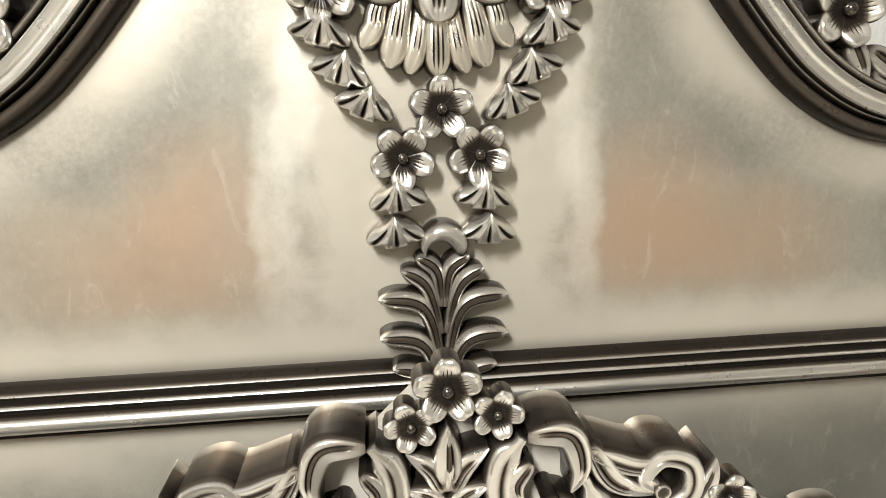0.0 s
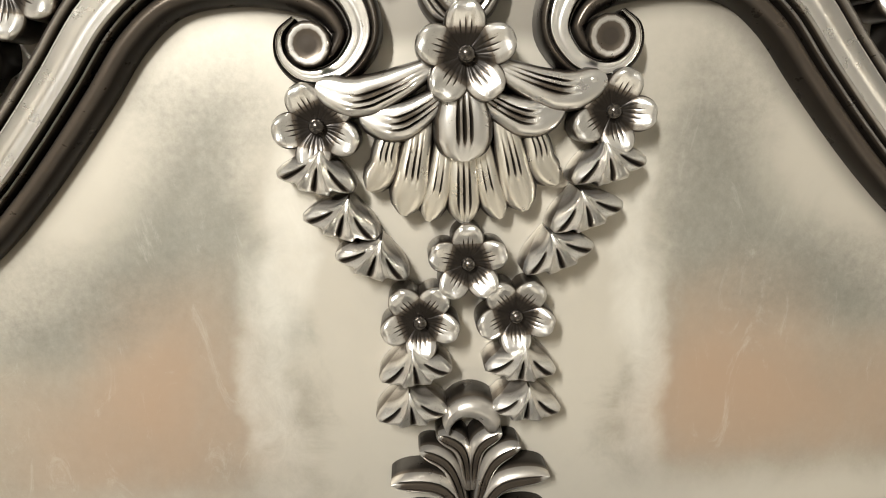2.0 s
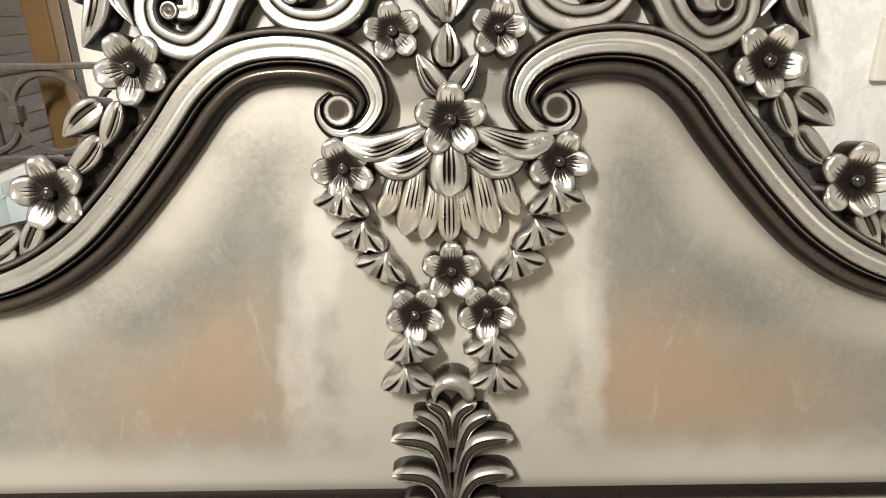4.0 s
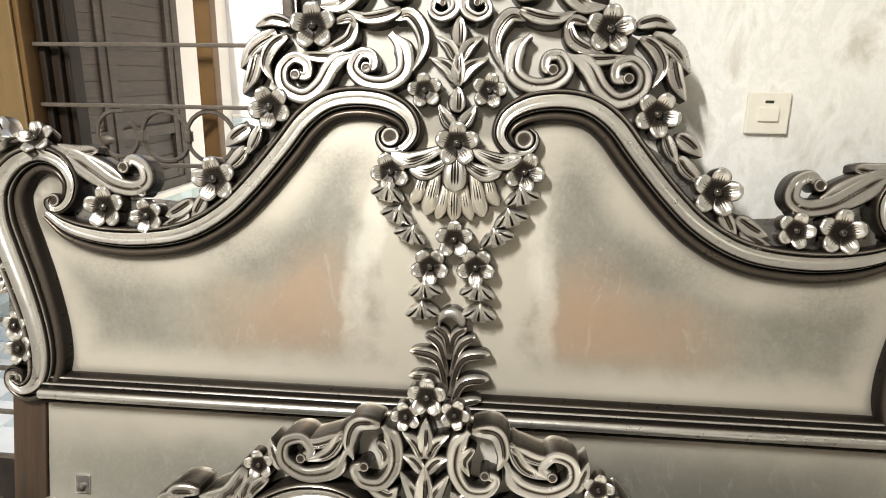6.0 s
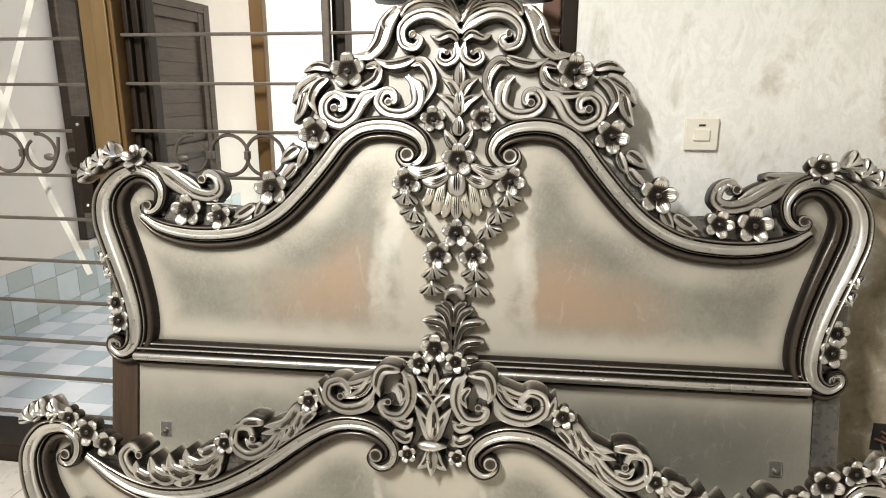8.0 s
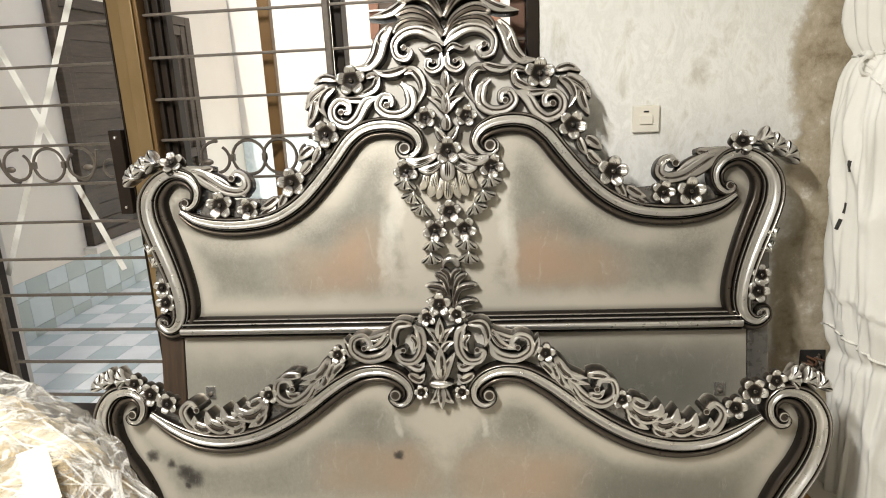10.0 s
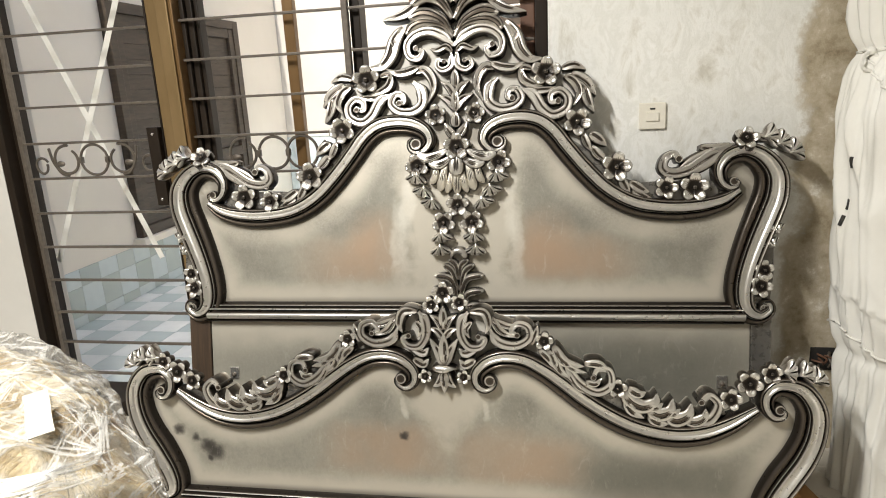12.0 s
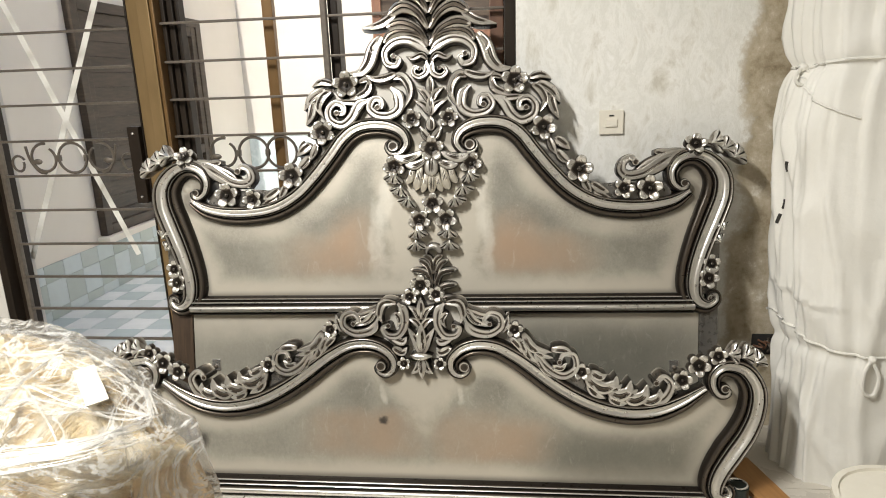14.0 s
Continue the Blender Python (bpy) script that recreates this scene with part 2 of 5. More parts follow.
DARK_ALU = mottled("dark_brown_aluminium", (0.011, 0.0075, 0.005), (0.026, 0.018, 0.012), 18, 0.45, 0.0, 0.05, (1, 1, 0.2))
DARK_ALU.node_tree.nodes["Principled BSDF"].inputs["Specular IOR Level"].default_value = 0.2
IRON = mottled("brown_painted_iron", (0.085, 0.07, 0.055), (0.15, 0.125, 0.10), 60, 0.45, 0.3, 0.2)
PLASTIC_WHITE = mottled("ivory_plastic", (0.74, 0.70, 0.60), (0.80, 0.76, 0.66), 30, 0.35, 0.0, 0.0)
SLOT = mottled("dark_slot", (0.02, 0.02, 0.02), (0.04, 0.035, 0.03), 40, 0.6)
TAPE = mottled("white_masking_tape", (0.72, 0.70, 0.64), (0.80, 0.78, 0.73), 40, 0.6)
OUT_WHITE = mottled("white_courtyard_paint", (0.72, 0.675, 0.59), (0.77, 0.725, 0.64), 3, 0.7, 0.0, 0.1)
DADO = mottled("pale_blue_marble", (0.42, 0.50, 0.52), (0.70, 0.75, 0.75), 9, 0.3, 0.0, 0.0, distort=1.2)
OUT_BEIGE = mottled("beige_courtyard_paint", (0.50, 0.475, 0.43), (0.56, 0.535, 0.49), 2.5, 0.7, 0.0, 0.1)
OUT_WOOD = mottled("dark_walnut_shutter", (0.036, 0.027, 0.019), (0.085, 0.064, 0.046), 9, 0.55, 0.0, 0.15, (1, 1, 7))
OUT_WOOD.node_tree.nodes["Principled BSDF"].inputs["Specular IOR Level"].default_value = 0.35
BRICK_WOOD = mottled("red_brown_window_wood", (0.11, 0.05, 0.028), (0.17, 0.085, 0.05), 10, 0.5, 0.0, 0.1, (5, 5, 0.6))
CEILING = mottled("white_ceiling_paint", (0.58, 0.565, 0.53), (0.64, 0.625, 0.59), 4, 0.8)
# unseen walls, their colour darkened so that less light bounces back
ROOM_WALL = mottled("darkened_room_paint", (0.24, 0.225, 0.195), (0.30, 0.28, 0.245), 3, 0.7, 0.0, 0.1)
FLOOR_TILE = mottled("cream_floor_tile", (0.55, 0.51, 0.44), (0.64, 0.60, 0.53), 5, 0.28, 0.0, 0.02)


def tile_material(name, a, b_, c):
    m, t, b = material(name, 0.25)
    info = t.nodes.new("ShaderNodeObjectInfo")
    col = ramp(t, info.outputs["Random"], (0.0, a), (0.45, b_), (1.0, c))
    col = mix(t, col, (0.30, 0.36, 0.37), maths(t, 'MULTIPLY', noise_tex(t, 9, 5, 0.6), 0.35))
    t.links.new(col, b.inputs["Base Color"])
    return m


TILE_PALE = tile_material("pale_glazed_tile", (0.88, 0.90, 0.89), (0.90, 0.92, 0.91), (0.92, 0.935, 0.925))
TILE_BLUE = tile_material("grey_blue_glazed_tile", (0.55, 0.63, 0.635), (0.60, 0.675, 0.675), (0.65, 0.72, 0.715))
TILE_GREEN = tile_material("grey_green_glazed_tile", (0.42, 0.475, 0.445), (0.48, 0.535, 0.50), (0.53, 0.58, 0.54))
GROUT = mottled("grey_grout", (0.30, 0.32, 0.31), (0.38, 0.39, 0.38), 30, 0.8)


def plaster(name):
    """Off-white trowelled stucco with vertical flecks and a brown, unfinished strip at the corner."""
    m, t, b = material(name, 0.55)
    flecks = noise_tex(t, 11, 6, 0.66, (1.2, 1.0, 0.7), 0.35)
    soft = noise_tex(t, 5, 4, 0.55, (1, 1, 0.7), 0.5)
    col = ramp(t, flecks, (0.30, (0.56, 0.53, 0.45)), (0.40, (0.74, 0.72, 0.66)), (0.49, (0.87, 0.86, 0.82)), (0.58, (0.77, 0.76, 0.71)), (0.66, (0.88, 0.87, 0.835)))
    col = mix(t, col, (0.72, 0.71, 0.655), ramp(t, soft, (0.42, (0, 0, 0)), (0.72, (0.5, 0.5, 0.5))))
    co = t.nodes.new("ShaderNodeTexCoord")
    sep = t.nodes.new("ShaderNodeSeparateXYZ")
    t.links.new(co.outputs["Object"], sep.inputs[0])
    edge = maths(t, 'ADD', sep.outputs[0], maths(t, 'MULTIPLY', maths(t, 'SUBTRACT', noise_tex(t, 6, 7, 0.68), 0.5), 0.30))
    strip = node(t, "ShaderNodeMapRange")
    strip.interpolation_type = 'SMOOTHSTEP'
    strip.inputs["From Min"].default_value, strip.inputs["From Max"].default_value = 1.04, 1.10
    t.links.new(edge, strip.inputs["Value"])
    # raw brown plaster, its colour deepened for the headboard's shadow on it
    raw = ramp(t, noise_tex(t, 12, 7, 0.7), (0.34, (0.24, 0.19, 0.12)), (0.47, (0.42, 0.355, 0.25)), (0.60, (0.53, 0.465, 0.355)), (0.69, (0.74, 0.70, 0.62)))
    col = mix(t, col, raw, strip.outputs["Result"])
    t.links.new(col, b.inputs["Base Color"])
    bump(t, b, maths(t, 'ADD', flecks, maths(t, 'MULTIPLY', noise_tex(t, 48, 5, 0.7, (1.2, 1, 0.8)), 0.35)), 0.45, 0.010)
    return m


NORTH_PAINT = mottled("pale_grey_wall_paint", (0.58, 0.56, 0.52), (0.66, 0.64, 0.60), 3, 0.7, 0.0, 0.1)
STUCCO = plaster("mottled_stucco")


# ---- building blocks ----
def finish(name, verts, faces, mats, indices=None, smooth=True, angle=38, glaze=None):
    me = bpy.data.meshes.new(name)
    me.from_pydata(verts, [], faces)
    for m in mats:
        me.materials.append(m)
    if indices is not None:
        me.polygons.foreach_set("material_index", indices)
    bm = bmesh.new()
    bm.from_mesh(me)
    bmesh.ops.recalc_face_normals(bm, faces=bm.faces[:])
    bm.to_mesh(me)
    bm.free()
    if glaze is not None:
        me.attributes.new("glaze", 'FLOAT', 'POINT').data.foreach_set("value", np.array(glaze, np.float32))
    if smooth:
        me.polygons.foreach_set("use_smooth", [True] * len(me.polygons))
        me.set_sharp_from_angle(angle=radians(angle))
    me.update()
    return me


def part_mesh(name, me, parent, label=""):
    ob = new(name, me)
    ob.parent = parent
    if label:
        tagged(ob, label)
    return ob


def part(name, bm, mat, parent, label="", smooth=False):
    me = bpy.data.meshes.new(name)
    bm.to_mesh(me)
    bm.free()
    me.materials.append(mat)
    if smooth:
        me.polygons.foreach_set("use_smooth", [True] * len(me.polygons))
        me.set_sharp_from_angle(angle=radians(38))
    return part_mesh(name, me, parent, label)


def box(x0, x1, y0, y1, z0, z1, bevel=0.0):
    bm = bmesh.new()
    m = Matrix.Translation(((x0 + x1) / 2, (y0 + y1) / 2, (z0 + z1) / 2)) @ Matrix.Diagonal((x1 - x0, y1 - y0, z1 - z0, 1))
    bmesh.ops.create_cube(bm, size=1, matrix=m)
    if bevel:
        bmesh.ops.bevel(bm, geom=bm.edges[:], offset=bevel, segments=2, affect='EDGES', profile=0.6)
    return bm


def root(name, m, label, category, group="", kind=""):
    ob = new(name)
    ob.empty_display_size = 0.1
    ob.matrix_world = m
    return tagged(ob, label, category, group, kind)


def curve_points(ctrl, per=10):
    """A smooth run through the control points."""
    p = [np.array(c, float) for c in ctrl]
    p = [2 * p[0] - p[1]] + p + [2 * p[-1] - p[-2]]
    out = []
    for i in range(1, len(p) - 2):
        a, b, c, d = p[i - 1:i + 3]
        for k in range(per):
            s = k / per
            out.append(0.5 * ((2 * b) + (c - a) * s + (2 * a - 5 * b + 4 * c - d) * s * s + (3 * b - a - 3 * c + d) * s ** 3))
    out.append(p[-2])
    return np.array(out)


def join(*pieces):
    verts, faces, slots = [], [], []
    for v, f, s in pieces:
        o = len(verts)
        verts += v
        faces += [tuple(i + o for i in q) for q in f]
        slots += s
    return verts, faces, slots


# across -1..1, height, glaze
ROLL = [(-1.0, 0.0, 0.8), (-0.92, 0.45, 0.4), (-0.7, 0.8, 0.1), (-0.35, 0.98, 0.0), (0.0, 1.0, 0.0), (0.35, 0.98, 0.0), (0.7, 0.8, 0.1), (0.92, 0.45, 0.4), (1.0, 0.0, 0.8)]


def carve(pts, half, height, rise, profile, back, slit=(0.0, 1.0), root_glaze=0.5, lift=0.0):
    """Verts, faces and glaze of a carved strip along pts. The incisions run out beyond the slit."""
    pts = np.asarray(pts)
    tan = np.gradient(pts, axis=0)
    tan /= np.linalg.norm(tan, axis=1)[:, None] + 1e-9
    nor = np.stack([-tan[:, 1], tan[:, 0]], 1)
    n, k = len(pts), len(profile) + 2
    verts, faces, glaze = [], [], []
    for i in range(n):
        t = i / (n - 1)
        f = min(max((t - slit[0]) / 0.12, 0), 1) * min(max((slit[1] - t) / 0.12, 0), 1)
        f = f * f * (3 - 2 * f)
        lead = root_glaze * max(0.0, 1 - t / 0.22)
        for j, (s, h, g) in enumerate([(-1.0, None, 0.5)] + list(profile) + [(1.0, None, 0.5)]):
            inner = h is not None and abs(s) < 0.55
            if inner:
                h, g = 0.97 + (h - 0.97) * f, 0.04 + (g - 0.04) * f
            q = pts[i] + nor[i] * s * half[i]
            verts.append((q[0], back if h is None else -(h * height * rise[i] + lift), q[1]))
            glaze.append(min(1.0, g + lead))
    for i in range(n - 1):
        for j in range(k - 1):
            a = i * k + j
            faces.append((a, a + 1, a + k + 1, a + k))
    for i in (0, n - 1):
        faces.append(tuple(i * k + j for j in range(k)))
    return verts, faces, glaze


def grooved(pts, half, height, rise, back, lines, span=(0.0, 1.0), dish=0.3, core=(0.0, 0.3, 0.5), lift=0.0, root_glaze=0.0, edge=0.55, fade=0.16, wave=0.0):
    """A carved blade: rounded rim, shallow dish and fine incised lines (place, depth) that run over the span; dark glaze in the dish and lines."""
    pts = np.asarray(pts)
    tan = np.gradient(pts, axis=0)
    tan /= np.linalg.norm(tan, axis=1)[:, None] + 1e-9
    nor = np.stack([-tan[:, 1], tan[:, 0]], 1)
    ss = [-1.0, -0.975, -0.91, -0.80, -0.66, -0.52, -0.36, -0.18, 0.0, 0.18, 0.36, 0.52, 0.66, 0.80, 0.91, 0.975, 1.0]
    for p, _ in lines:
        ss = [q for q in ss if abs(q - p) > 0.05] + [p - 0.075, p, p + 0.075]
    ss = sorted(ss)
    n, k = len(pts), len(ss) + 2
    verts, faces, glaze = [], [], []
    for i in range(n):
        t = i / (n - 1)
        f = min(max((t - span[0]) / fade, 0), 1) * min(max((span[1] - t) / fade, 0), 1)
        f = f * f * (3 - 2 * f)
        lead = root_glaze * max(0.0, 1 - t / 0.25)
        ruffle = 1 + wave * math.sin(t * 19.0)
        for s in [None] + ss + [None]:
            q = pts[i] + nor[i] * (s if s is not None else (-1.0 if len(verts) % k == 0 else 1.0)) * half[i] * ruffle
            if s is None:
                verts.append((q[0], back, q[1]))
                glaze.append(0.15 if back > 0.045 else 0.9)
                continue
            a = abs(s)
            h = (1 - a ** 2.6) ** 0.62 if a < 1 else 0.0
            h *= 1 - dish * max(0.0, 1 - (s / 0.74) ** 2) ** 0.8
            g = edge * max(0.0, (a - 0.70) / 0.30) ** 1.2
            g = max(g, f * core[2] * math.exp(-((s - core[0]) / core[1]) ** 2))
            for p, d in lines:
                if abs(s - p) < 0.02:
                    h -= 0.20 * d * f
                    g = max(g, d * f)
            verts.append((q[0], -(h * height * rise[i] + lift), q[1]))
            glaze.append(min(1.0, g + lead))
    for i in range(n - 1):
        for j in range(k - 1):
            a = i * k + j
            faces.append((a, a + 1, a + k + 1, a + k))
    for i in (0, n - 1):
        faces.append(tuple(i * k + j for j in range(k)))
    return verts, faces, glaze


def shape(kind, n):
    """Width and height along a stroke of that kind."""
    t = np.linspace(0, 1, n)
    if kind == "leaf":
        w = np.clip(np.sin(np.pi * np.clip(0.10 + 0.90 * t ** 0.80, 0, 1)) ** 0.70, 0.08, 1)
        h = 0.55 + 0.45 * np.sin(np.pi * t) ** 0.7
    elif kind == "scroll":
        w = np.clip(t / 0.10, 0.35, 1) * (1.18 - 0.68 * t)
        h = 0.65 + 0.35 * np.clip(t / 0.2, 0, 1) + 0.25 * np.clip((t - 0.75) / 0.25, 0, 1)
    else:
        t = 1 - (1 - t) ** 1.9
        w = (0.45 + 0.55 * np.clip(t / 0.6, 0, 1)) * np.sqrt(np.clip(1 - ((t - 0.72) / 0.28).clip(0, 1) ** 2, 0.02, 1))
        h = 0.6 + 0.4 * np.clip(t / 0.5, 0, 1)
    return w, h


def stroke(board, kind, hw, ctrl, back=0.03, height=0.022, lift=0.0, profile=None, name="", slit=None, soft=False):
    pts = curve_points(ctrl, 8 if kind == "scroll" else 9)
    if kind == "frond":
        q = (1 - (1 - np.linspace(0, 1, len(pts))) ** 1.9) * (len(pts) - 1)
        pts = np.stack([np.interp(q, np.arange(len(pts)), pts[:, c]) for c in (0, 1)], 1)
    w, h = shape(kind, len(pts))
    names = {"leaf": "carved_leaf", "scroll": "carved_scroll", "frond": "carved_frond"}
    hw = hw * {"frond": 1.45, "leaf": 1.50, "scroll": 1.36}[kind]
    key = abs(math.sin(ctrl[0][1] * 977.0 + abs(ctrl[0][0]) * 3571.0))
    tip = 1 if ctrl[-1][0] > 0 else -1
    root_g = 0.0 if kind == "scroll" else 0.35
    if profile is not None:
        data = carve(pts, w * hw, height, 0.45 + 0.55 * h, profile, back, slit or (0.06, 0.92), root_g, lift)
    elif kind == "leaf" and soft:
        data = grooved(pts, w * hw, height, 0.45 + 0.55 * h, back, [(-0.32 * tip, 0.9), (0.15 * tip, 0.7)], slit or (0.10, 0.72), 0.30, (-0.15 * tip, 0.34, 0.5), lift, root_g, 0.9)
    elif kind == "leaf":
        c = tip * (0.25 if key > 0.5 else -0.25) * (0.4 + key)
        lines = [(c, 0.75), (c - 0.33 * tip, 0.55)] + ([(c + 0.33 * tip, 0.5)] if key > 0.35 else [])
        data = grooved(pts, w * hw, height, 0.45 + 0.55 * h, back, lines[:2], slit or (0.04, 0.80), 0.40, (0.6 * c, 0.30, 0.50), lift, root_g, 0.85)
    elif kind == "scroll":
        c = 0.12 * tip
        data = grooved(pts, w * hw, height, 0.45 + 0.55 * h, back, [(c, 0.55)], slit or (0.03, 0.80), 0.34, (c, 0.30, 0.42), lift, root_g, 0.8)
    else:
        data = grooved(pts, w * hw, height, 0.45 + 0.55 * h, back, [(-0.36, 0.95), (0.22, 0.9)], slit or (0.02, 0.84), 0.0, (0.0, 0.55, 0.48), lift, root_g, 1.0)
    # headboard strokes are browned in colour to hold down the lamp's highlights on them
    if board.name == "headboard":
        data = (data[0], data[1], [max(g, 0.20) for g in data[2]])
    if kind == "scroll":
        c = pts[-1]
        data = join(data, dome_piece(c[0], c[1], hw * 0.60, height * 1.0 + lift, back))
    return part_mesh(name or names[kind], finish(kind, data[0], data[1], [CARVED], glaze=data[2]), board)


def dome_piece(u, v, r, h, back, seg=14):
    """A round boss, with the glaze left round its foot."""
    rings = [(1.0, None, 0.9), (1.0, 0.60, 0.85), (0.93, 0.84, 0.45), (0.84, 0.98, 0.22), (0.72, 0.99, 0.16), (0.60, 0.92, 0.40), (0.34, 0.90, 0.55), (0.12, 0.92, 0.55)]
    verts, faces, glaze = [], [], []
    for rr, hh, g in rings:
        for i in range(seg):
            a = 2 * math.pi * i / seg
            verts.append((u + r * rr * math.cos(a), back if hh is None else -h * hh, v + r * rr * math.sin(a)))
            glaze.append(g)
    for k in range(len(rings) - 1):
        for i in range(seg):
            j = (i + 1) % seg
            faces.append((k * seg + i, k * seg + j, (k + 1) * seg + j, (k + 1) * seg + i))
    faces.append(tuple((len(rings) - 1) * seg + i for i in range(seg)))
    return verts, faces, glaze


def mirrored(ctrl, side):
    return [(u * side, v) for u, v in ctrl]


def flower_meshes():
    """Five rounded petals with a soft dark heart and fine incisions, one unit in radius, and the bead in the middle."""
    ts = [0.10, 0.18, 0.25, 0.32, 0.39, 0.46, 0.53, 0.60, 0.67, 0.74, 0.81, 0.87, 0.92, 0.96, 0.985, 1.0]
    wid = [max(0.07, math.sqrt(max(0.0, 0.405 ** 2 - (t - 0.597) ** 2)) if t > 0.42 else 0.364 * t / 0.42) for t in ts]
    cup = np.interp(ts, [0.10, 0.25, 0.45, 0.60, 0.72, 0.82, 0.90, 0.96, 1.0], [0.06, 0.12, 0.32, 0.60, 0.86, 1.0, 0.97, 0.74, 0.24])
    cuts = [(-0.52, 0.54), (-0.27, 0.66), (0.0, 0.72), (0.27, 0.66), (0.52, 0.54)]
    ss = [-1.0, -0.97, -0.90, -0.80, -0.68, -0.44, -0.15, 0.15, 0.44, 0.68, 0.80, 0.90, 0.97, 1.0]
    ss = sorted(ss + [p + q for p, _ in cuts for q in (-0.05, 0.0, 0.05)])
    pieces = []
    for k in range(5):
        a = math.radians(90 + 72 * k)
        d, e = np.array([math.cos(a), math.sin(a)]), np.array([-math.sin(a), math.cos(a)])
        verts, faces, glaze = [], [], []
        for t, w, h in zip(ts, wid, cup):
            heart = min(1.0, max(0.0, (0.64 - t) / 0.34)) ** 1.3
            for j, s in enumerate([None] + ss + [None]):
                x = s if s is not None else (-1.0 if j == 0 else 1.0)
                c = d * t + e * x * w
                if s is None:
                    verts.append((c[0], 0.62, c[1]))
                    glaze.append(0.4)
                    continue
                z = max(0.0, 1 - abs(s) ** 2.6) ** 0.5 * (1 - 0.26 * max(0.0, 1 - (s / 0.62) ** 2))
                g = max(heart, 0.75 * max(0.0, (abs(s) - 0.80) / 0.20) ** 1.5, 0.6 * max(0.0, (t - 0.94) / 0.06))
                for p, reach in cuts:
                    if abs(s - p) < 0.01:
                        f = min(1.0, max(0.0, (reach - t) / 0.12))
                        z -= 0.10 * f
                        g = max(g, 0.95 * f)
                verts.append((c[0], -(0.30 * h * (0.15 + 0.85 * z) + 0.02), c[1]))
                glaze.append(min(1.0, g))
        n = len(ss) + 2
        for i in range(len(ts) - 1):
            for j in range(n - 1):
                f = i * n + j
                faces.append((f, f + 1, f + n + 1, f + n))
        faces.append(tuple((len(ts) - 1) * n + j for j in range(n)))
        pieces.append((verts, faces, glaze))
    v, f, g = join(*pieces)
    petals = finish("flower_petals", v, f, [CARVED], angle=75, glaze=g)
    bm = bmesh.new()
    bmesh.ops.create_uvsphere(bm, u_segments=16, v_segments=10, radius=0.185, matrix=pose(0, -0.13, 0))
    me = bpy.data.meshes.new("flower_bead")
    bm.to_mesh(me)
    bm.free()
    me.polygons.foreach_set("use_smooth", [True] * len(me.polygons))
    me.materials.append(BEAD_PAINT)
    return petals, me


PETALS, BEAD = flower_meshes()


def flower(board, u, v, r, turn=0.0, out=0.012, tilt=(0, 0)):
    ob = part_mesh("carved_flower", PETALS, board)
    ob.matrix_local = Matrix.Translation((u, -out, v)) @ pose(0, 0, 0, tilt[0], 0, tilt[1]) @ pose(0, 0, 0, 0, turn, 0) @ Matrix.Scale(r * 0.95, 4)
    bead = part_mesh("flower_bead", BEAD, ob)
    return ob


def bud_mesh():
    """A husk that opens downwards like a bell: a broad middle lobe and two flared ones, each with one dark hollow, one unit long."""
    angles = np.linspace(-60, 60, 33)
    steps = [0.05, 0.13, 0.21, 0.30, 0.39, 0.48, 0.57, 0.66, 0.75, 0.84, 0.92, 0.97, 1.0]
    verts, faces, glaze = [], [], []
    for t in steps + [None]:
        for a in angles:
            q = abs(a)
            reach = float(np.interp(q, (0, 12, 20, 24, 34, 46, 54, 60), (0.90, 0.93, 0.95, 0.84, 0.96, 1.06, 0.98, 0.62)))
            tt = 1.0 if t is None else t
            b = math.radians(a * (0.55 + 0.45 * tt) - 90)
            x, z = reach * tt * math.cos(b), reach * tt * math.sin(b) + 0.05
            if t is None:
                verts.append((x, 0.5, z))
                glaze.append(0.2)
                continue
            middle = 0.0 if q < 22 else 42.0
            lens = math.exp(-((q - middle) / (4.6 if q < 22 else 4.2)) ** 2) * min(1.0, max(0.0, (t - 0.34) / 0.16)) * min(1.0, max(0.0, (1.0 - t) / 0.10))
            ridge = math.exp(-((q - 23) / 6.0) ** 2) * min(1.0, t / 0.4)
            h = 0.22 + 0.30 * math.sin(math.pi * min(1.0, 0.22 + 0.62 * t)) + 0.09 * ridge - 0.17 * lens
            h *= (1 - (q / 62) ** 6) ** 0.5 * (1.0 if t < 0.97 else 0.80 if t < 1 else 0.55)
            verts.append((x, -h, z))
            glaze.append(min(1.0, max(1.1 * lens ** 1.5, 0.35 * max(0.0, (q - 54) / 6), 0.45 if t == 1.0 else 0.0, 0.30 * math.exp(-((q - 23) / 2.0) ** 2) * (t > 0.55))))
    n = len(angles)
    for i in range(len(steps)):
        for k in range(n - 1):
            f = i * n + k
            faces.append((f, f + 1, f + n + 1, f + n))
    for k in (0, n - 1):
        # close the flanks back to the board
        side = [i * n + k for i in range(len(steps) + 1)]
        verts.append((0.0, 0.5, 0.05))
        glaze.append(0.2)
        faces += [(side[i], side[i + 1], len(verts) - 1) for i in range(len(side) - 1)]
    return finish("bud", verts, faces, [CARVED], angle=60, glaze=glaze)


BUD = bud_mesh()


def bud(board, u, v, size, turn, out=0.006, tilt=(0, 0)):
    ob = part_mesh("carved_bud", BUD, board)
    ob.matrix_local = Matrix.Translation((u, -out, v)) @ pose(0, 0, 0, tilt[0], 0, tilt[1]) @ pose(0, 0, 0, 0, turn, 0) @ Matrix.Scale(size * 1.1, 4)
    return ob


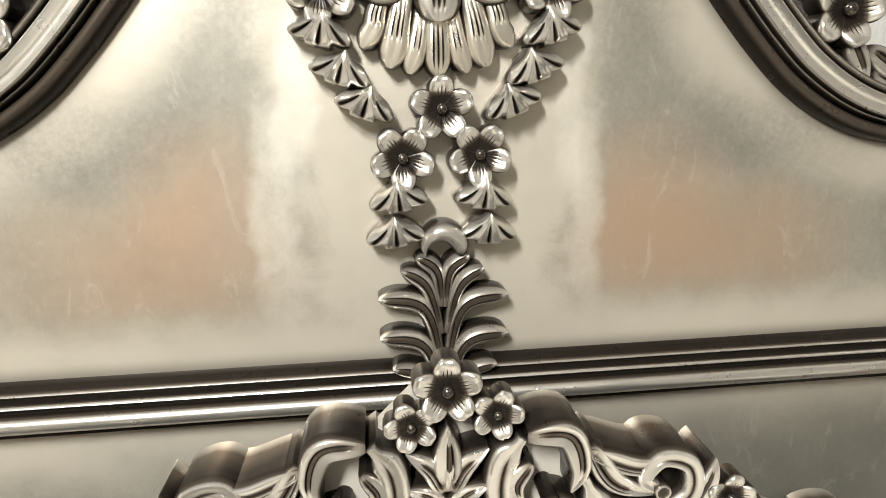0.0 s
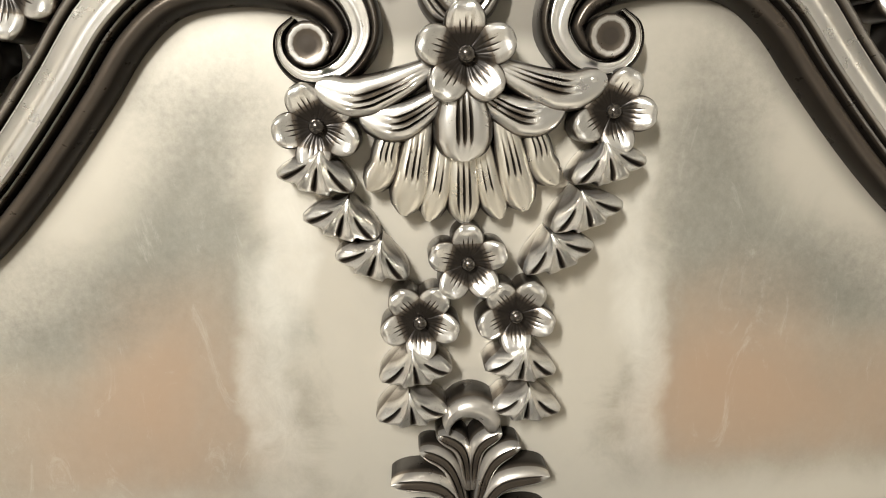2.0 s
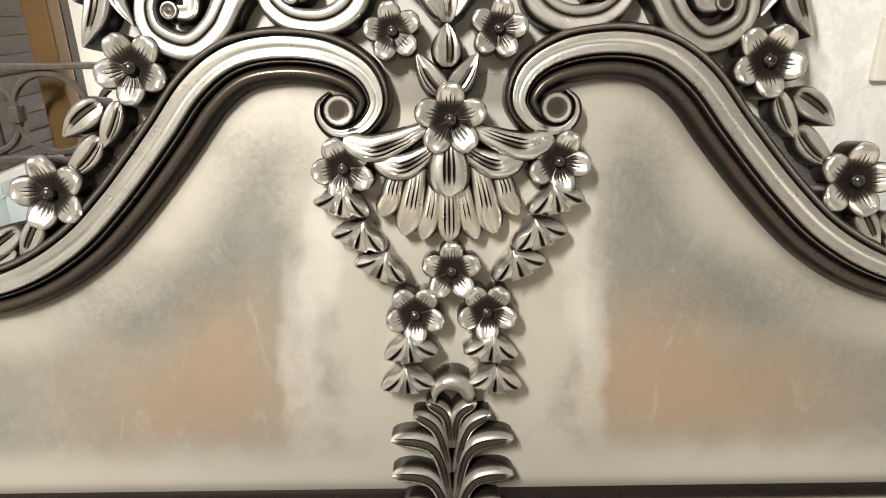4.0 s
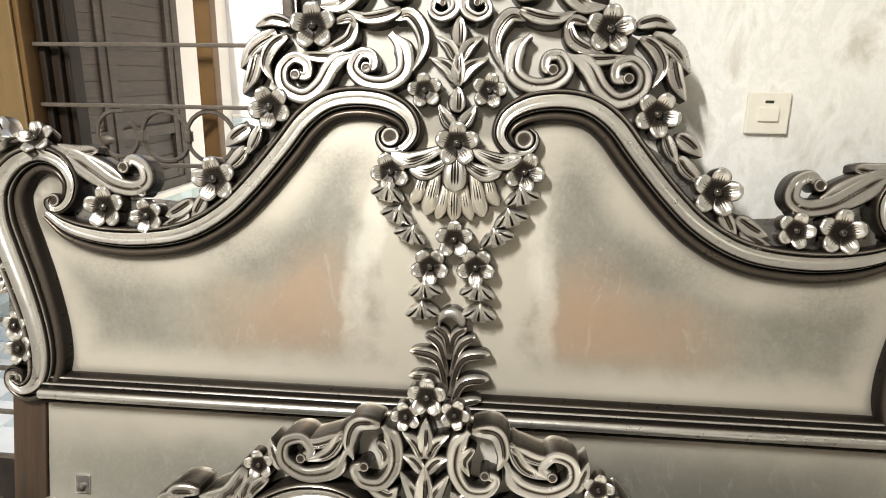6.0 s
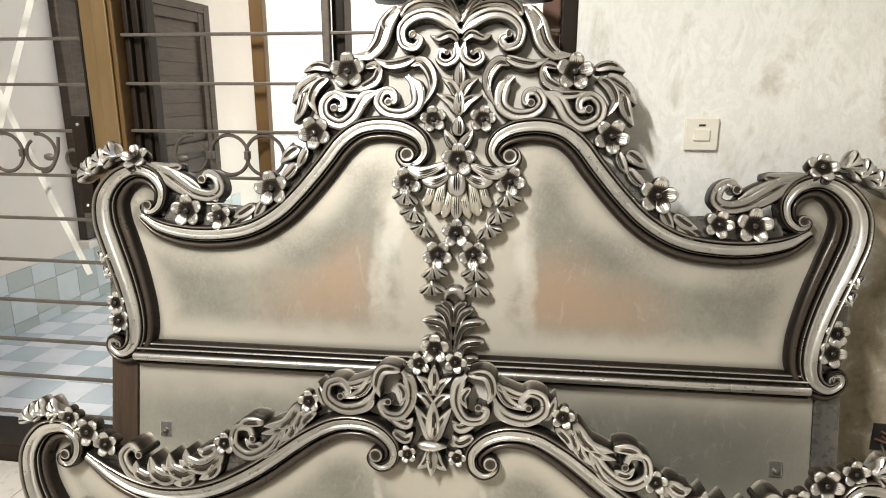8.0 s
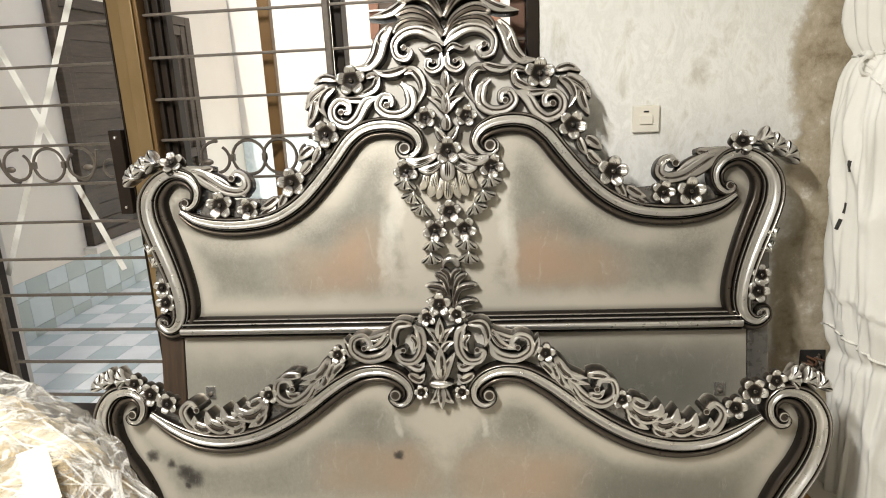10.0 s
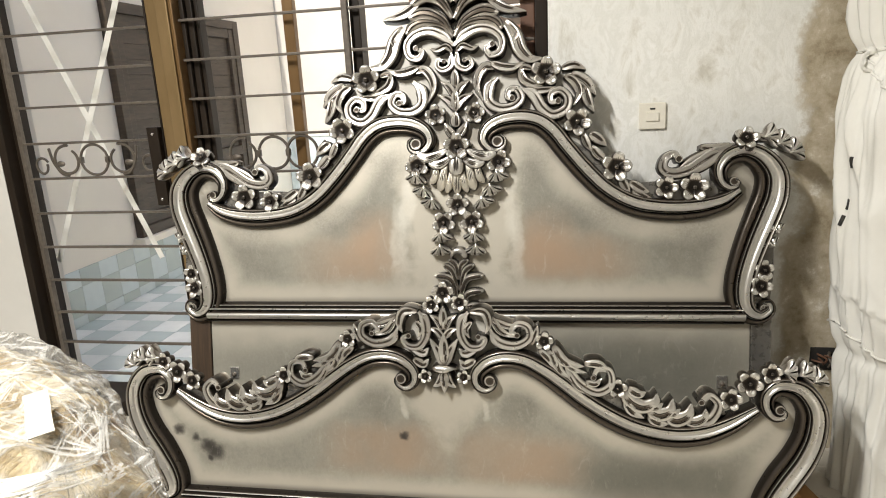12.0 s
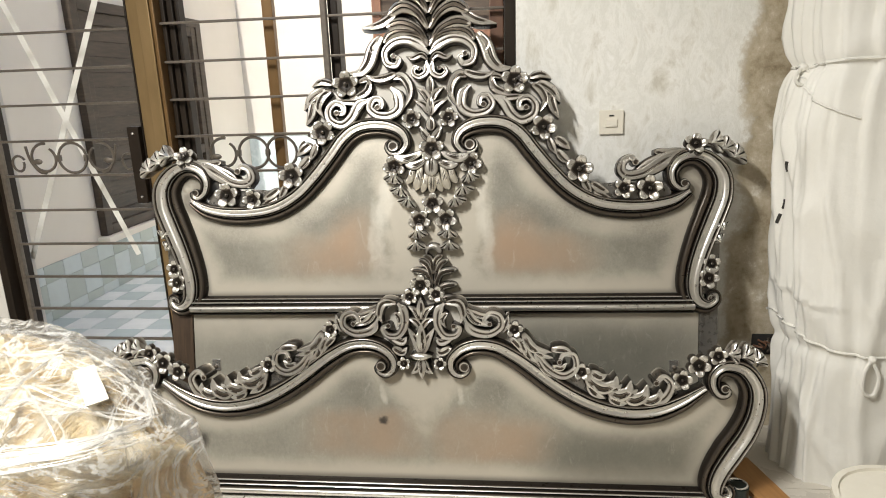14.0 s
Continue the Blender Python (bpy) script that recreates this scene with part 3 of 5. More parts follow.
# across, height, glaze; from the panel outwards: dark quarter round, thin bead, groove, broad silver cove, two dark rolls
MOULD = [(-1.0, 0.02, 1.0), (-0.97, 0.24, 0.95), (-0.90, 0.44, 0.80), (-0.80, 0.58, 0.60), (-0.68, 0.65, 0.48), (-0.56, 0.64, 0.42), (-0.46, 0.56, 0.55), (-0.40, 0.42, 0.9), (-0.36, 0.34, 1.0), (-0.32, 0.46, 0.8), (-0.29, 0.62, 0.4), (-0.255, 0.68, 0.08), (-0.22, 0.66, 0.35), (-0.19, 0.56, 1.0), (-0.16, 0.70, 0.8), (-0.13, 0.88, 0.12), (-0.09, 0.93, 0.0), (-0.03, 0.84, 0.03), (0.06, 0.74, 0.03), (0.18, 0.69, 0.02), (0.30, 0.71, 0.0), (0.40, 0.80, 0.0), (0.48, 0.92, 0.04), (0.52, 0.98, 0.0), (0.555, 0.97, 0.3), (0.585, 0.82, 1.0), (0.62, 0.82, 1.0), (0.68, 0.96, 0.36), (0.76, 1.03, 0.26), (0.84, 0.98, 0.42), (0.92, 0.84, 0.8), (1.0, 0.45, 1.0)]


def moulding(board, ctrl, widths, name, label, height=0.034, base=-0.016, back=0.03, per=9, flip=False, profile=MOULD):
    pts = curve_points(ctrl, per)
    n = len(pts)
    half = np.interp(np.linspace(0, 1, n), np.linspace(0, 1, len(widths)), widths)
    tan = np.gradient(pts, axis=0)
    tan /= np.linalg.norm(tan, axis=1)[:, None]
    nor = np.stack([-tan[:, 1], tan[:, 0]], 1) * (-1 if flip else 1)
    rise = np.clip(0.55 + 0.45 * half / half.max(), 0, 1)
    prof = [(-1.0, None, 1.0)] + list(profile) + [(1.0, None, 1.0)]
    k = len(prof)
    verts, faces, glaze = [], [], []
    for i in range(n):
        for s, h, g in prof:
            q = pts[i] + nor[i] * s * half[i]
            verts.append((q[0], back if h is None else -(base + h * height) * rise[i], q[1]))
            curl_end = 0.0 if widths[0] == widths[-1] else 0.5 * max(0.0, 1 - i / (0.30 * n))
            glaze.append(min(1.0, g + curl_end * (g > 0.03)))
    for i in range(n - 1):
        for j in range(k - 1):
            a = i * k + j
            faces.append((a, a + 1, a + k + 1, a + k))
    for i in (0, n - 1):
        faces.append(tuple(i * k + j for j in range(k)))
    return part_mesh(name, finish(name, verts, faces, [CARVED], angle=50, glaze=glaze), board, label)


def slab(outline, y0, y1, bevel=0.0):
    bm = bmesh.new()
    vs = [bm.verts.new((u, y0, v)) for u, v in outline]
    f = bm.faces.new(vs)
    ext = bmesh.ops.extrude_face_region(bm, geom=[f])
    bmesh.ops.translate(bm, verts=[e for e in ext["geom"] if isinstance(e, bmesh.types.BMVert)], vec=(0, y1 - y0, 0))
    bmesh.ops.recalc_face_normals(bm, faces=bm.faces[:])
    big = [q for q in bm.faces if len(q.verts) > 4]
    bmesh.ops.triangulate(bm, faces=big)
    return bm


def sprayed_panel(outline, y0, y1, mat, parent, label, step=0.016):
    """A flat board whose front knows how far each place lies from the rim, for the cream border and the dark band along
    it.
    """
    line = np.array(outline)
    nxt = np.roll(line, -1, axis=0)

    def to_rim(p):
        d = nxt - line
        k = np.clip(((p - line) * d).sum(1) / ((d * d).sum(1) + 1e-12), 0, 1)
        return float(np.min(np.linalg.norm(line + d * k[:, None] - p, axis=1)))

    def within(p):
        cross = (line[:, 1] > p[1]) != (nxt[:, 1] > p[1])
        at = line[:, 0] + (p[1] - line[:, 1]) * (nxt[:, 0] - line[:, 0]) / (nxt[:, 1] - line[:, 1] + 1e-12)
        return np.count_nonzero(cross & (p[0] < at)) % 2 == 1

    lo, hi = line.min(0), line.max(0)
    inner = [p for a in np.arange(lo[0], hi[0], step) for b in np.arange(lo[1], hi[1], step) for p in (np.array([a, b]),) if within(p) and to_rim(p) > step * 0.45]
    flat = [Vector(p) for p in outline] + [Vector(p) for p in inner]
    n = len(outline)
    out = geometry.delaunay_2d_cdt(flat, [(i, (i + 1) % n) for i in range(n)], [], 1, 1e-6)
    verts, faces = [(q.x, y0, q.y) for q in out[0]], [tuple(f) for f in out[2]]
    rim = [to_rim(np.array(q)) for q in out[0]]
    o = len(verts)
    verts += [(u, y0, v) for u, v in outline] + [(u, y1, v) for u, v in outline]
    faces += [(o + i, o + (i + 1) % n, o + n + (i + 1) % n, o + n + i) for i in range(n)] + [tuple(range(o + n, o + 2 * n))]
    me = bpy.data.meshes.new("panel")
    me.from_pydata(verts, [], faces)
    me.materials.append(mat)
    me.attributes.new("rim", 'FLOAT', 'POINT').data.foreach_set("value", np.array(rim + [0.0] * 2 * n, np.float32))
    bm = bmesh.new()
    bm.from_mesh(me)
    bmesh.ops.recalc_face_normals(bm, faces=bm.faces[:])
    bm.to_mesh(me)
    bm.free()
    return part_mesh("panel", me, parent, label)


# ---- the room ----
def structure(name, bm, mat, label, category="wall"):
    me = bpy.data.meshes.new(name)
    bm.to_mesh(me)
    bm.free()
    me.materials.append(mat)
    return tagged(new(name, me), label, category, kind="structure")


WALL_Y = 0.90
structure("floor", box(-3.0, 2.3, -3.3, 0.98, -0.10, 0.0), GROUT, "cream glazed tile floor of the room", "floor")
structure("ceiling", box(-3.1, 2.4, -3.4, 1.10, 2.80, 2.95), CEILING, "plain white painted ceiling", "ceiling")
structure("wall_north_right", box(0.305, 2.4, WALL_Y, 1.10, -0.1, 2.80), STUCCO, "off-white mottled stucco wall with a brown unfinished strip")
structure("wall_north_left", box(-3.1, -1.800, WALL_Y, 1.10, -0.1, 2.80), NORTH_PAINT, "plain unseen wall darkened to cut bounced light beside the window")
structure("wall_north_top", box(-1.800, 0.305, WALL_Y, 1.10, 2.45, 2.80), ROOM_WALL, "unseen wall over the tall window, darkened to cut bounced light")
structure("wall_west", box(-3.1, -3.0, -3.3, WALL_Y, -0.1, 2.80), ROOM_WALL, "plain unseen wall darkened to cut bounced light")
structure("wall_east", box(2.3, 2.4, -3.3, WALL_Y, -0.1, 2.80), ROOM_WALL, "plain unseen wall darkened to cut bounced light")
structure("wall_south", box(-3.1, 2.4, -3.4, -3.3, -0.1, 2.80), ROOM_WALL, "plain unseen wall darkened to cut bounced light")


def lamp_fixture(x, y, turn):
    r = root("ceiling_light", pose(x, y, 2.80, 0, 0, turn), "unseen white batten body, added above an area light", "ceiling light", "ceiling lights")
    part("body", box(-0.62, 0.62, -0.14, 0.14, -0.05, 0.0, 0.008), PLASTIC_WHITE, r)


lamp_fixture(-0.85, -1.3, 70)
# unseen body, added over the fill light
lamp_fixture(0.9, -2.4, 90)

# ---- tall window with its grille ----
win = root("window_1", pose(0, 0, 0), "tall brown aluminium sliding window with an iron grille", "window", kind="structure")


def bar(x0, x1, z, y=0.925, h=0.009, d=0.014, parent=win, name="grille_bar"):
    return part(name, box(x0, x1, y - d / 2, y + d / 2, z - h / 2, z + h / 2, 0.002), IRON, parent)


def post(name, x0, x1, y0, y1, z0, z1, mat, label=""):
    return part(name, box(x0, x1, y0, y1, z0, z1, 0.004), mat, win, label)


post("jamb", -1.800, -1.766, 0.90, 1.00, 0.0, 2.45, DARK_ALU)
post("stile", -1.764, -1.730, 0.945, 1.00, 0.0, 2.45, DARK_ALU)
post("grille_upright", -1.722, -1.704, 0.915, 0.937, 0.1, 2.45, IRON)
post("mullion", -1.099, -1.092, 0.905, 0.99, 0.0, 2.45, DARK_ALU)
post("mullion", -1.090, -1.046, 0.905, 0.99, 0.0, 2.45, GOLD_ALU, "bronze-gold aluminium post")
post("mullion", -1.044, -0.996, 0.890, 0.99, 0.0, 2.45, GOLD_ALU, "bronze-gold aluminium post")
post("mullion", -0.994, -0.980, 0.894, 0.99, 0.0, 2.45, BRONZE, "brown aluminium post edge")
post("stile", -0.978, -0.962, 0.935, 1.00, 0.0, 2.45, DARK_ALU)
post("stile", -0.960, -0.938, 0.950, 1.00, 0.0, 2.45, DARK_ALU)
post("stile", -0.936, -0.922, 0.962, 1.01, 0.0, 2.45, DARK_ALU)
post("mullion", -0.612, -0.573, 0.975, 1.01, 0.0, 2.45, BRONZE, "bronze-gold aluminium post")
post("grille_upright", -0.379, -0.357, 0.915, 0.937, 0.0, 2.45, IRON)
post("stile", -0.362, -0.326, 0.955, 1.03, 0.0, 2.45, DARK_ALU)
post("stile", 0.215, 0.262, 0.955, 1.03, 0.0, 2.45, BRICK_WOOD, "red-brown window stile")
post("jamb", 0.264, 0.304, 0.90, 1.08, 0.0, 2.45, DARK_ALU)
post("sill", -1.800, 0.304, 0.903, 1.09, 0.0, 0.065, DARK_ALU)
post("head", -1.800, 0.304, 0.903, 1.09, 2.40, 2.449, DARK_ALU)
latch = post("handle", -1.146, -1.101, 0.885, 0.92, 0.90, 1.19, DARK_ALU, "dark window handle block")
for z in (1.165, 0.925):
    bm = bmesh.new()
    bmesh.ops.create_uvsphere(bm, u_segments=8, v_segments=6, radius=0.006, matrix=pose(-1.123, 0.884, z))
    part("screw", bm, SILVER, latch, smooth=True)
for z in (0.188, 0.326, 0.457, 0.595, 0.733, 0.871, 1.008, 1.1435, 1.279, 1.409, 1.541, 1.673, 1.805, 1.937, 2.07, 2.20):
    bar(-1.722, -1.100, z)
for k in range(-7, 9):
    bar(-0.978, -0.379, 1.147 + 0.135 * k)
    bar(-0.357, 0.262, 1.147 + 0.135 * k)


def tube(points, r, parent, name, mat, seg=6):
    """A thin rod along points in space."""
    pts = np.array(points)
    tan = np.gradient(pts, axis=0)
    verts, faces = [], []
    for p, t in zip(pts, tan):
        t = Vector(t).normalized()
        a = t.cross(Vector((0, 1, 0.001))).normalized()
        b = t.cross(a)
        for k in range(seg):
            c = 2 * math.pi * k / seg
            q = Vector(p) + a * (r * math.cos(c)) + b * (r * math.sin(c))
            verts.append(tuple(q))
    for i in range(len(pts) - 1):
        for k in range(seg):
            j = (k + 1) % seg
            faces.append((i * seg + k, i * seg + j, (i + 1) * seg + j, (i + 1) * seg + k))
    faces.append(tuple(range(seg)))
    faces.append(tuple((len(pts) - 1) * seg + k for k in range(seg)))
    return part_mesh(name, finish(name, verts, faces, [mat]), parent)


def ring(x, z, r=0.058):
    tube([(x + r * math.cos(a), 0.925, z + r * math.sin(a)) for a in np.linspace(0, 2 * math.pi, 25)], 0.0055, win, "grille_ring", IRON)


def curl(x, z, side):
    """An iron C-scroll with a leaf tip."""
    a = np.linspace(math.radians(100), math.radians(-235), 24)
    r = np.linspace(0.058, 0.044, 24)
    tube([(x - side * q * math.cos(b), 0.925, z + q * math.sin(b)) for b, q in zip(a, r)], 0.0055, win, "grille_scroll", IRON)
    bm = bmesh.new()
    bmesh.ops.create_uvsphere(bm, u_segments=8, v_segments=6, radius=0.014, matrix=pose(x - side * 0.03, 0.923, z - 0.012) @ Matrix.Diagonal((1.4, 0.5, 0.8, 1)))
    part("grille_leaf", bm, IRON, win, smooth=True)


for x, z in ((-0.677, 1.0795), (-0.568, 1.0795), (-1.410, 1.076)):
    ring(x, z)
for x, z, side in ((-0.793, 1.0795, 1), (-0.452, 1.0795, -1), (-1.527, 1.076, 1), (-1.293, 1.076, -1)):
    curl(x, z, side)
for x in (-1.640, -1.180):
    tube([(x + 0.03 * math.cos(a) * (1 - 0.3 * a / 7), 0.925, 1.058 + 0.03 * math.sin(a)) for a in np.linspace(0.5, 6.5, 18)], 0.005, win, "grille_scroll", IRON)
for x in (-1.590, -1.235):
    s = 1 if x < -1.4 else -1
    tube(curve_points([(x - 0.01 * s, 0.925, 1.125), (x, 0.925, 1.073), (x + 0.03 * s, 0.925, 1.026), (x + 0.06 * s, 0.925, 1.018)], 6), 0.0055, win, "grille_scroll", IRON)
# short collars where the rods of the pattern meet
for x, z in ((-0.735, 1.0795), (-0.622, 1.0795), (-1.468, 1.076), (-1.352, 1.076)):
    part("collar", box(x - 0.007, x + 0.007, 0.915, 0.935, z - 0.012, z + 0.012, 0.002), IRON, win)

# strips of tape stuck as a cross on the glass behind the first grille
tape = root("tape_cross", pose(0, 0, 0), "white masking tape stuck in a cross on the window glass", "tape")
for x0, z0, x1, z1 in ((-1.733, 1.78, -1.285, 0.65), (-1.165, 1.96, -1.775, 0.635)):
    a, b = Vector((x0, 1.06, z0)), Vector((x1, 1.06, z1))
    d = (b - a).normalized()
    side = Vector((-d.z, 0, d.x)) * 0.012
    bm = bmesh.new()
    yy = 0.0 if x0 < x1 else 0.0012
    fr = [bm.verts.new(p + Vector((0, -yy, 0))) for p in (a + side, a - side, b - side, b + side)]
    f = bm.faces.new(fr)
    ext = bmesh.ops.extrude_face_region(bm, geom=[f])
    bmesh.ops.translate(bm, verts=[e for e in ext["geom"] if isinstance(e, bmesh.types.BMVert)], vec=(0, 0.001, 0))
    part("strip", bm, TAPE, tape)

# ---- courtyard behind the window ----
structure("ground", box(-2.72, 3.2, 1.10, 5.45, -0.20, -0.036), GROUT, "grey grouted courtyard ground under glazed tiles", "ground")
structure("wall_courtyard_left", box(-2.72, -2.52, 1.10, 5.45, -0.04, 2.6), OUT_WHITE, "white painted courtyard wall over a tiled dado")
structure("wall_courtyard_back", box(-2.72, 3.2, 5.30, 5.50, -0.04, 4.2), OUT_BEIGE, "bright beige painted courtyard wall")
structure("wall_courtyard_right", box(3.0, 3.2, 1.10, 5.30, -0.04, 4.2), OUT_WHITE, "white painted courtyard wall")
dado = structure("dado_courtyard_back", box(-2.515, 0.6, 5.284, 5.299, -0.03, 0.82), DADO, "pale blue marbled slab dado along the far wall", "dado")
part("cap", box(-2.515, 0.6, 5.272, 5.299, 0.822, 0.845, 0.003), OUT_WHITE, dado)


def shutter_window(width=1.75, height=1.54):
    """A wide dark wooden window of two boarded leaves, set in the wall that runs away from the house."""
    r = root("shutter_window", pose(-2.52, 2.60, 0.37), "wide dark brown boarded wooden window over a white sill", "window")
    for y0, y1, z0, z1 in ((0.0, 0.07, 0.0, height), (width - 0.09, width, 0.0, height), (0.07, width - 0.09, 0.0, 0.07), (0.07, width - 0.09, height - 0.07, height)):
        part("frame", box(0.0, 0.055, y0, y1, z0, z1, 0.005), OUT_WOOD, r)
    mid = 0.86
    for y0, y1, x1 in ((0.072, mid, 0.036), (mid + 0.002, width - 0.092, 0.046)):
        leaf = part("leaf", box(0.0, 0.012, y0, y1, 0.072, height - 0.072), OUT_WOOD, r)
        for a, b in ((y0, y0 + 0.075), (y1 - 0.075, y1)):
            part("stile", box(0.012, x1, a, b, 0.072, height - 0.072, 0.003), OUT_WOOD, leaf)
        for z in (0.072, 0.40, height - 0.147):
            part("rail", box(0.012, x1 - 0.002, y0 + 0.076, y1 - 0.076, z, z + 0.075, 0.003), OUT_WOOD, leaf)
        z = 0.15
        while z < height - 0.16:
            if not 0.33 < z < 0.475:
                part("board", box(0.012, 0.021, y0 + 0.077, y1 - 0.077, z, min(z + 0.097, height - 0.149), 0.002), OUT_WOOD, leaf)
            z += 0.10 if not 0.24 < z < 0.34 else 0.235
    part("sill", box(0.0, 0.09, -0.04, width + 0.06, -0.045, -0.002, 0.004), OUT_WHITE, r, "white painted sill")


shutter_window()
bw = root("back_window", pose(-1.10, 5.30, 1.72), "red-brown wooden window with bars in the far wall", "window")
for a in (0.0, 0.58, 1.16):
    part("frame", box(a, a + 0.09, -0.06, 0.0, 0.0, 0.9, 0.005), BRICK_WOOD, bw)
for a in (0.0, 0.82):
    part("frame", box(0.09, 1.16, -0.055, 0.0, a, a + 0.08, 0.005), BRICK_WOOD, bw)
for a in (0.09, 0.67):
    part("pane", box(a, a + 0.49, -0.02, -0.012, 0.08, 0.82), OUT_WOOD, bw)
for z in (0.25, 0.42, 0.59):
    part("bar", box(0.0, 1.25, -0.085, -0.07, z, z + 0.014), TAPE, bw)

# ---- headboard ----
hb = root("headboard", pose(0.022, 0.553, 0.0, -11.12, 0, 1.5), "silver carved wooden headboard with airbrushed panels leaning on the wall", "headboard")
ARCH = [(0.141, 1.147), (0.153, 1.134), (0.152, 1.117), (0.139, 1.104), (0.120, 1.103), (0.101, 1.114), (0.090, 1.138), (0.106, 1.168), (0.148, 1.188), (0.205, 1.193), (0.256, 1.182), (0.299, 1.150), (0.338, 1.100), (0.376, 1.053), (0.413, 1.011), (0.455, 0.970), (0.505, 0.936), (0.556, 0.914), (0.612, 0.903), (0.681, 0.899), (0.749, 0.905), (0.809, 0.922), (0.856, 0.953)]
ARCH_W = [0.003, 0.006, 0.009, 0.012, 0.015, 0.019, 0.023, 0.028, 0.032, 0.033, 0.033, 0.034, 0.034, 0.034, 0.034, 0.034, 0.034, 0.034, 0.034, 0.034, 0.032, 0.027, 0.016]
SIDE = [(0.838, 0.987), (0.846, 0.978), (0.838, 0.967), (0.820, 0.968), (0.802, 0.988), (0.800, 1.024), (0.826, 1.056), (0.870, 1.066), (0.914, 1.044), (0.944, 0.997), (0.943, 0.940), (0.922, 0.879), (0.897, 0.815), (0.875, 0.751), (0.860, 0.693), (0.855, 0.643), (0.862, 0.604), (0.884, 0.578), (0.914, 0.571), (0.941, 0.590), (0.940, 0.612), (0.922, 0.612), (0.918, 0.598)]
SIDE_W = [0.004, 0.008, 0.012, 0.017, 0.022, 0.026, 0.029, 0.031, 0.038, 0.046, 0.050, 0.051, 0.049, 0.046, 0.044, 0.042, 0.037, 0.030, 0.024, 0.019, 0.014, 0.010, 0.005]


def both(f):
    for side in (1, -1):
        f(side)


half_outline = [(0.84, 0.581), (0.848, 0.643), (0.856, 0.693), (0.873, 0.751), (0.897, 0.815), (0.922, 0.879), (0.942, 0.94), (0.941, 0.99), (0.911, 1.036), (0.870, 1.058), (0.83, 1.048), (0.80, 1.02), (0.80, 0.985), (0.856, 0.948)]
half_outline += ARCH[-2:7:-1] + [(0.112, 1.163), (0.06, 1.17)]
outline = half_outline + [(-u, v) for u, v in half_outline[::-1]]
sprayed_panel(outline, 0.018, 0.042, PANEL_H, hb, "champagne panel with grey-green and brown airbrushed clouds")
crest = [(0.35, 1.06), (0.40, 1.10), (0.415, 1.20), (0.42, 1.25), (0.39, 1.30), (0.33, 1.33), (0.28, 1.355), (0.235, 1.37), (0.19, 1.42), (0.17, 1.48), (0.13, 1.53), (0.10, 1.60), (0.06, 1.64), (0.03, 1.69)]
crest = [(0.08, 1.12), (0.15, 1.165), (0.205, 1.172), (0.26, 1.16), (0.31, 1.11)] + crest
part("crest_board", slab(crest + [(-u, v) for u, v in crest[::-1]], 0.022, 0.046), CREAM, hb, "champagne backing board of the crest")
valley = [(0.34, 1.14), (0.40, 1.10), (0.45, 1.05), (0.50, 1.01), (0.56, 0.985), (0.63, 0.99), (0.70, 0.985), (0.79, 0.985), (0.80, 0.92), (0.75, 0.90), (0.68, 0.893), (0.61, 0.897), (0.55, 0.91), (0.50, 0.933), (0.45, 0.97), (0.41, 1.01), (0.37, 1.06)]
flank = [(0.86, 0.745), (0.90, 0.80), (0.935, 0.815), (0.955, 0.78), (0.955, 0.70), (0.945, 0.62), (0.87, 0.60), (0.84, 0.66)]


def headboard_frame(side):
    part("backing_strip", slab(mirrored(valley, side), 0.010, 0.032), SMOKE, hb)
    part("backing_strip", slab(mirrored(flank, side), 0.012, 0.032), SMOKE, hb)
    moulding(hb, mirrored(ARCH, side), ARCH_W, "arched_moulding", "silver arched moulding with dark antiqued edges", flip=side < 0)
    moulding(hb, mirrored(SIDE, side), SIDE_W, "side_scroll", "silver S-scroll moulding with dark antiqued edges", height=0.040, flip=side < 0)
    for u, v, r in ((0.131, 1.126, 0.020), (0.836, 0.981, 0.015), (0.924, 0.598, 0.015)):
        a, b, c = dome_piece(u * side, v, r, 0.011, 0.02)
        part_mesh("volute_eye", finish("volute_eye", a, b, [CARVED], glaze=c), hb)


both(headboard_frame)
RAIL = [(-1.0, 0.0, 1.0), (-0.97, 0.40, 1.0), (-0.86, 0.58, 0.85), (-0.74, 0.60, 0.9), (-0.70, 0.50, 1.0), (-0.66, 0.64, 0.6), (-0.58, 0.84, 0.0), (-0.40, 0.97, 0.0), (-0.22, 1.0, 0.0), (-0.08, 0.95, 0.1), (0.04, 0.80, 0.5), (0.08, 0.60, 1.0), (0.20, 0.58, 1.0), (0.25, 0.70, 0.3), (0.33, 0.80, 0.0), (0.41, 0.76, 0.2), (0.45, 0.60, 1.0), (0.56, 0.46, 1.0), (0.60, 0.50, 0.5), (0.68, 0.58, 0.1), (0.77, 0.52, 0.4), (0.82, 0.36, 1.0), (0.92, 0.26, 0.9), (1.0, 0.1, 1.0)]
moulding(hb, [(-0.868, 0.581), (-0.3, 0.581), (0.3, 0.581), (0.868, 0.581)], [0.034, 0.034], "bottom_rail", "silver reeded rail with dark grooves", height=0.042, base=-0.018, profile=RAIL)
part("lower_panel", box(-0.875, 0.891, 0.022, 0.042, 0.0, 0.56), PANEL_LOW, hb, "grey-green sprayed plain lower panel with shade painted on its right")
part("leg", box(0.893, 0.952, 0.014, 0.062, 0.0, 0.575, 0.003), SMOKE, hb)
part("leg", box(-0.952, -0.877, 0.014, 0.062, 0.0, 0.575, 0.003), WOOD, hb, "bare brown wooden leg")

